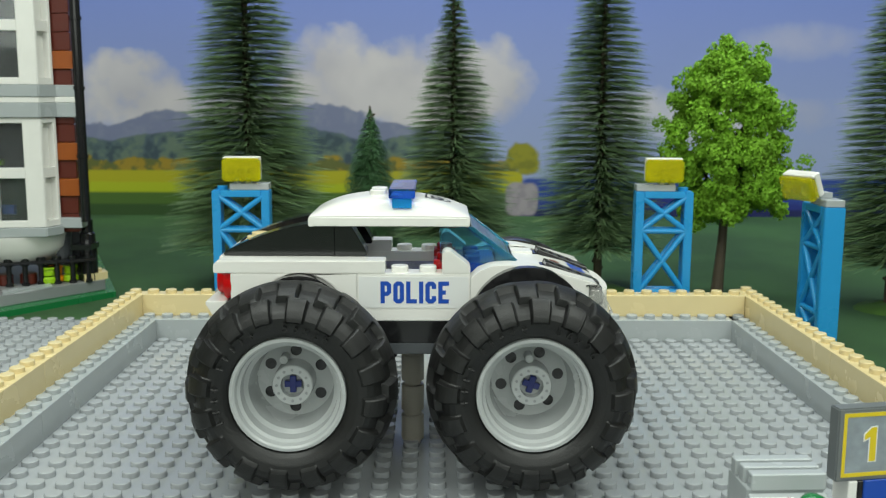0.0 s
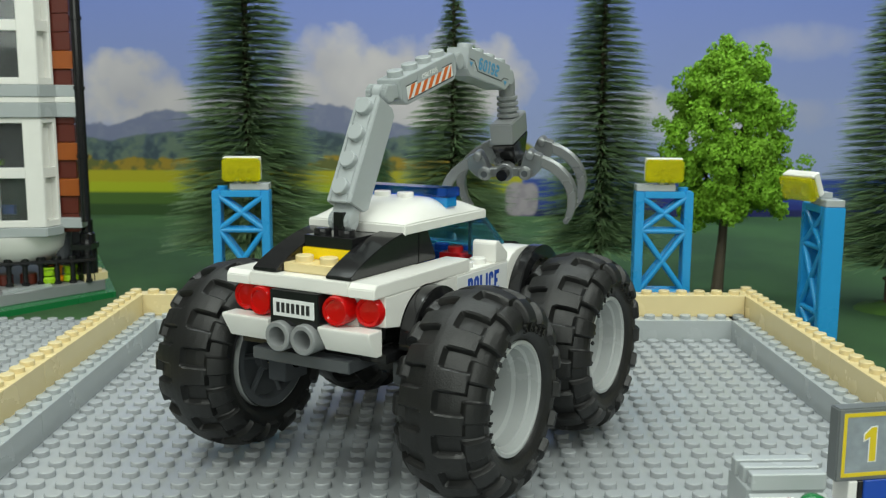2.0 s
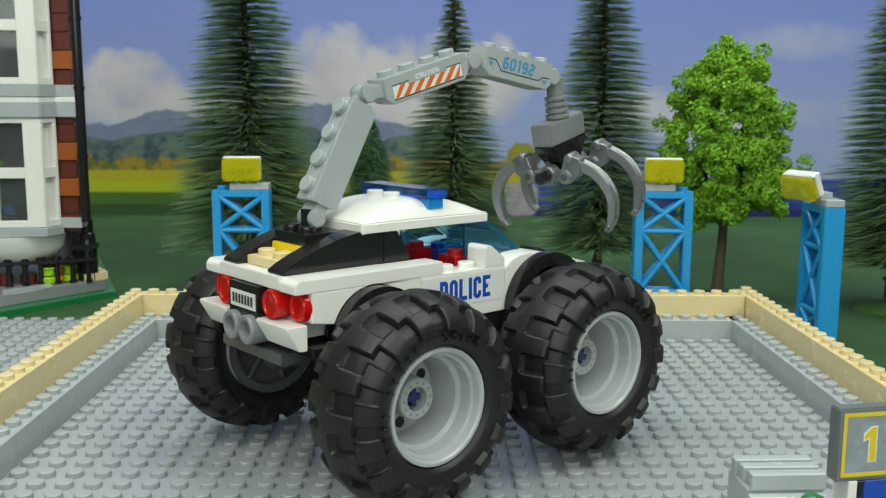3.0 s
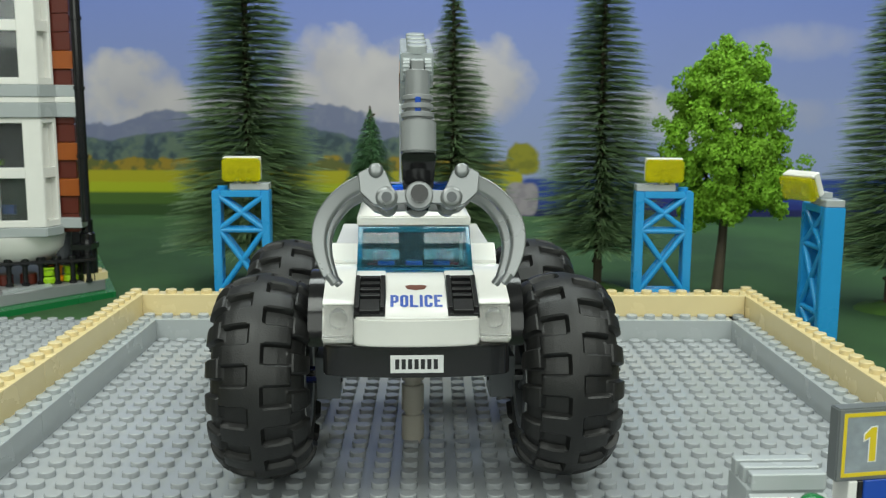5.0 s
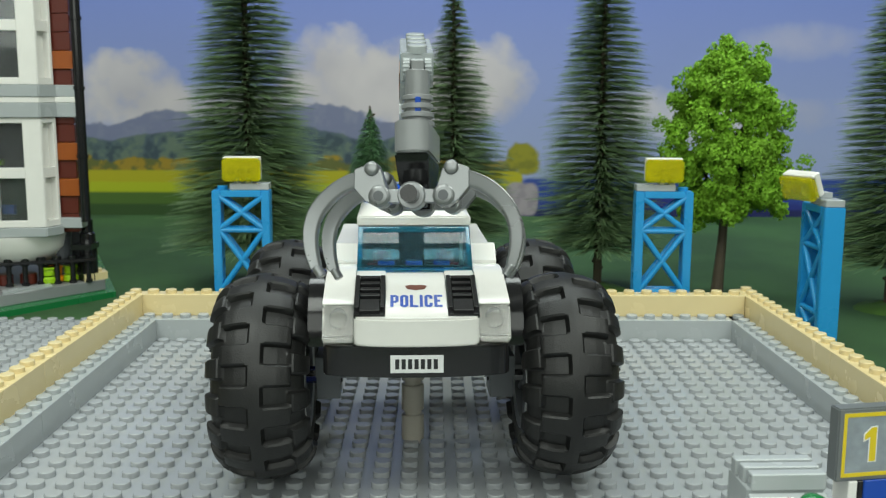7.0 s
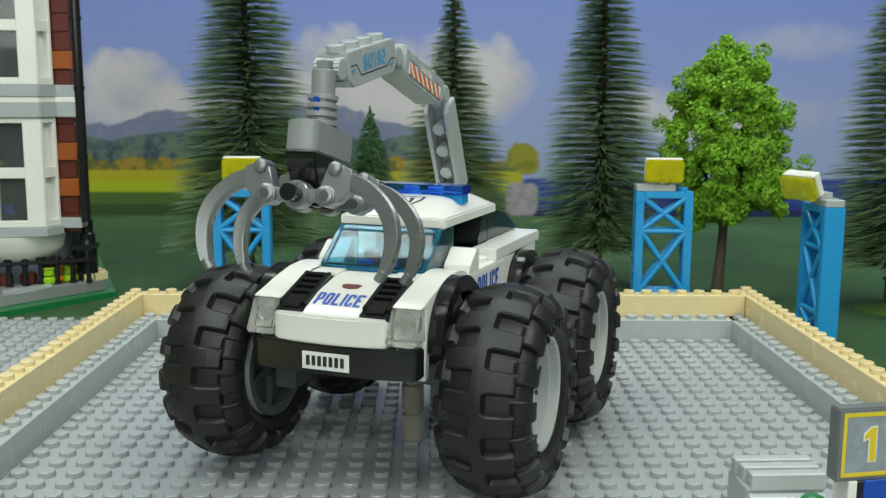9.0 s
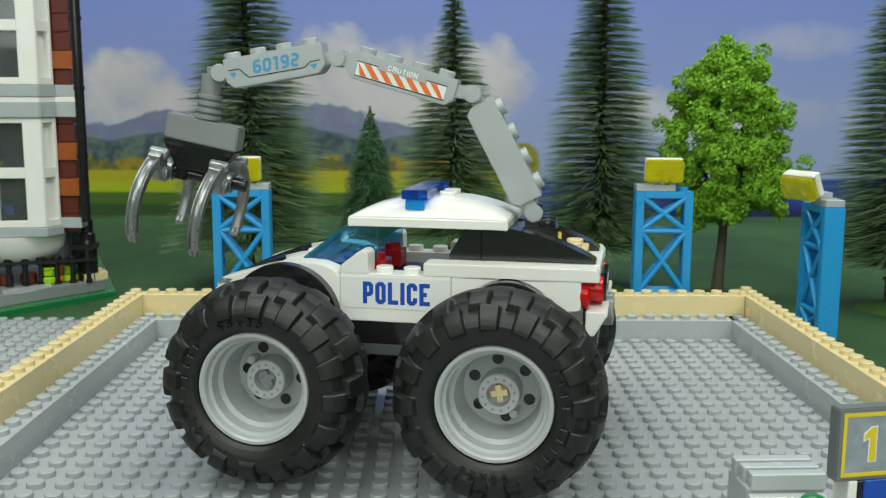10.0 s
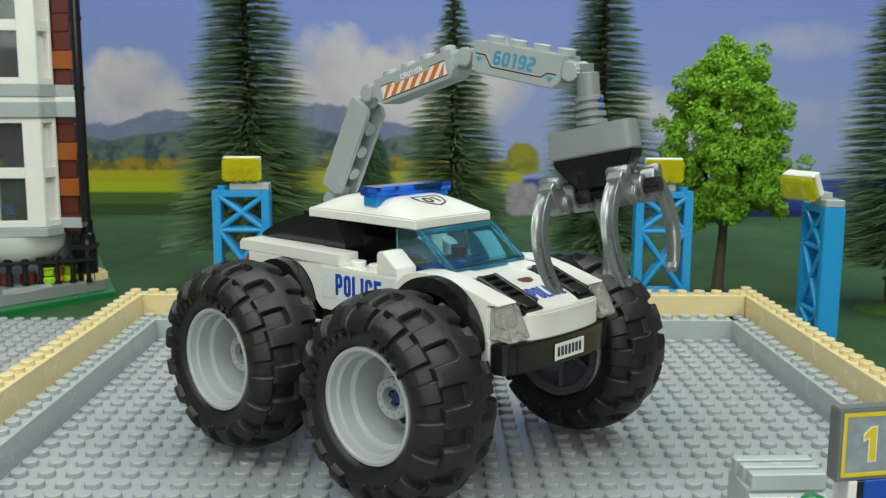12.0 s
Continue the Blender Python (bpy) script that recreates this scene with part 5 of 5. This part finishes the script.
def console():
    t = new("control_console")
    t.matrix_basis = mm(55.0, -260, -2.7, 0, 0, 2)
    tagged(t, "light grey toy console with grooved top and green dome", "console")
    bm = sketch()
    box(bm, 0, 16, 0, 14, 2.7, 29)
    part("body", ease(bm, 0.3, 1), GREY, t)
    for k in range(3):
        bm = sketch()
        box(bm, 0.2 + 0.9 * (2 - k) * 0.5, 15.8, 1.8 + 3.4 * k, 4.4 + 3.4 * k, 36.2 + 0.25 * k, 39.6 + 0.2 * k)
        part("grille_bar", ease(bm, 0.2, 1), GREY, t)
    bm = sketch()
    box(bm, 0.4, 15.6, 2.2, 13, 29.05, 36.6)
    part("grille_base", ease(bm, 0.2, 1), GREY, t)
    bm = sketch()
    prism(bm, [(-6.5, 29.1), (-6.5, 33.4), (1.6, 36.0), (1.6, 29.1)], 0.4, 15.6, "x")
    desk = part("sloped_desk", ease(bm, 0.2, 1), GREY, t)
    bm = sketch()
    box(bm, -4.4, 4.2, -3.0, 1.8, 0, 0.1)
    tag = part("sticker", bm, PAPER, desk, at=mm(4.6, -1.6, 35.02, 17.8, 0, 0))
    for x, m in ((-0.6, LIME), (3.0, REDOPAQUE)):
        bm = sketch()
        lathe(bm, [(0.75, 0.1), (0.75, 0.2)], (x, 0.8, 0), "z", 14)
        part("print_dot", bm, m, tag)
        bm = sketch()
        box(bm, x - 2.4, x - 1.1, 0.6, 1.0, 0.1, 0.16)
        part("print_bar", bm, MIDGREY, tag)
    bm = sketch()
    lathe(bm, [(2.9, 0), (2.9, 1.0), (2.5, 2.0), (1.6, 2.7), (0.1, 3.0)], (0, 0, 0), "z", 24)
    part("green_dome", bm, GREEN, desk, "green dome button", at=mm(11.5, -2.6, 34.3, 17.8, 0, 0))
    return t


console()


# ---- what moves ----
def motions():
    ride = [  # seconds, turn in degrees, x, y of the truck's middle
        (0.0, -0.2, -10.7, -141.5), (0.3, 1.5, -12.0, -141.9), (0.4, 10.6, -11.8, -141.6), (0.5, 13.3, -11.6, -141.4), (0.6, 21.1, -11.9, -141.4), (0.7, 25.0, -11.9, -141.5), (0.8, 33.9, -12.1, -141.8),
        (0.9, 38.3, -12.1, -141.7), (1.0, 44.3, -12.0, -141.8), (1.1, 48.7, -12.3, -142.2), (1.2, 54.0, -12.9, -142.2), (1.3, 55.9, -12.9, -142.1), (1.5, 56.6, -11.8, -141.1), (1.9, 56.6, -11.8, -141.1),
        (2.0, 59.0, -11.2, -141.2), (2.5, 59.0, -11.2, -141.2), (2.8, 56.8, -13.8, -142.5), (2.9, 49.5, -12.3, -142.3), (3.0, 39.7, -11.6, -142.2), (3.1, 29.7, -11.2, -141.7), (3.2, 13.4, -11.0, -138.9),
        (3.4, -12.0, -11.0, -138.9), (3.7, -45.0, -11.2, -139.4), (4.0, -70.0, -11.4, -139.4), (4.3, -83.5, -11.5, -139.9), (4.6, -87.5, -11.5, -139.9), (4.8, -87.8, -11.5, -139.9), (7.2, -87.8, -11.5, -139.9),
        (8.5, -88.0, -11.5, -139.9), (8.7, -91.5, -11.8, -139.9), (8.8, -96.5, -12.0, -139.9), (8.9, -102.3, -10.8, -141.4), (9.0, -111.6, -11.4, -141.8), (9.1, -119.6, -12.6, -142.6), (9.2, -125.9, -13.9, -143.4),
        (9.3, -133.7, -14.4, -144.2), (9.4, -141.5, -14.7, -144.8), (9.5, -147.4, -13.5, -145.0), (9.6, -159.8, -13.1, -144.2), (9.7, -166.2, -12.4, -143.2), (9.8, -177.7, -11.3, -142.8), (9.9, -182.6, -11.3, -143.3),
        (10.0, -191.8, -11.0, -143.8), (10.1, -197.0, -10.5, -143.1), (10.2, -206.6, -10.9, -142.4), (10.3, -214.1, -11.5, -142.2), (10.4, -228.6, -12.1, -143.0), (10.5, -236.5, -12.6, -141.7), (10.6, -249.3, -10.6, -142.0),
        (10.7, -263.5, -10.8, -141.1), (10.8, -274.6, -11.0, -140.6), (10.9, -284.8, -11.6, -140.3), (11.0, -300.0, -11.1, -139.4), (11.1, -305.4, -13.5, -139.5), (11.2, -316.9, -13.6, -139.6), (11.3, -330.0, -12.8, -140.2),
        (11.4, -349.0, -11.0, -140.7), (11.5, -358.4, -9.7, -141.3), (11.6, -367.5, -10.3, -141.5), (11.7, -375.5, -10.0, -141.3), (11.8, -384.0, -9.6, -141.5), (11.9, -393.6, -9.3, -142.3), (12.0, -403.0, -10.7, -142.2)]
    rows = [(t, mm(x, y, 3.7, 0, 0, a)) for t, a, x, y in ride]
    walk(monster_truck, rows)
    # the arm waits beside the camera and is set on the truck at two seconds
    aside = mm(230, -420, -67.5, 0, 0, 90)
    def swung(t, m):
        turn = float(np.interp(t, (8.5, 9.0, 9.5, 10.0, 10.5, 11.0), (0.0, 1.5, 6.0, 4.0, 1.0, 0.0)))
        return m @ mm(-36, 0, 0, 0, 0, turn) @ mm(36, 0, 0)

    walk(crane_arm, [(0.0, aside), (1.9, aside)] + [(t, swung(t, m)) for t, m in rows if t >= 2.0])
    spin = [(0.0, 12.0), (2.8, 12.0), (3.4, 6.0), (4.2, 0.0), (6.9, 0.0), (7.0, -9.0), (7.1, -20.0), (7.2, -40.0), (7.5, -108.0), (7.8, -176.0), (8.1, -246.0), (8.4, -314.0), (8.6, -348.0), (8.8, -356.0), (9.5, -357.0), (9.9, -358.0), (10.5, -350.0), (11.5, -340.0), (12.0, -350.0)]
    walk(grabber, [(t, mm(63.1, 0, 97.2, 0, -12, 0) @ pose(0, 0, 0, 0, 0, a)) for t, a in spin])
    bite = [(0.0, -5.0), (3.2, -5.0), (4.8, -2.0), (5.0, -2.0), (5.2, 12.0), (5.4, 34.0), (5.5, 39.0), (5.6, 55.0), (5.8, 71.0), (6.0, 75.0), (6.1, 71.0), (6.3, 46.0), (6.4, 22.0), (6.5, 8.0), (6.7, -4.0), (7.0, -8.0), (8.8, -8.0), (9.0, -7.0), (9.5, -4.0), (10.0, -2.0), (10.5, -5.0), (11.0, -5.0), (11.5, -1.0), (12.0, 8.0)]
    for o, k, x, s in claws:
        flip = 0 if s > 0 else 180
        rows, links = [], []
        for t, a in bite:
            drop = float(np.interp(a, (-16, 0, 38, 75), (-3, 5, 41, 54)))
            rows.append((t, mm(x, s * 7.3 * math.cos(radians(drop)), -17.2 - 7.3 * math.sin(radians(drop)), s * -a, 0, 0) @ pose(0, 0, 0, 0, 0, flip)))
            links.append((t, mm(x, 0, -17.2, s * -drop, 0, 0) @ pose(0, 0, 0, 0, 0, flip)))
        walk(o, rows)
        walk(k, links)


motions()
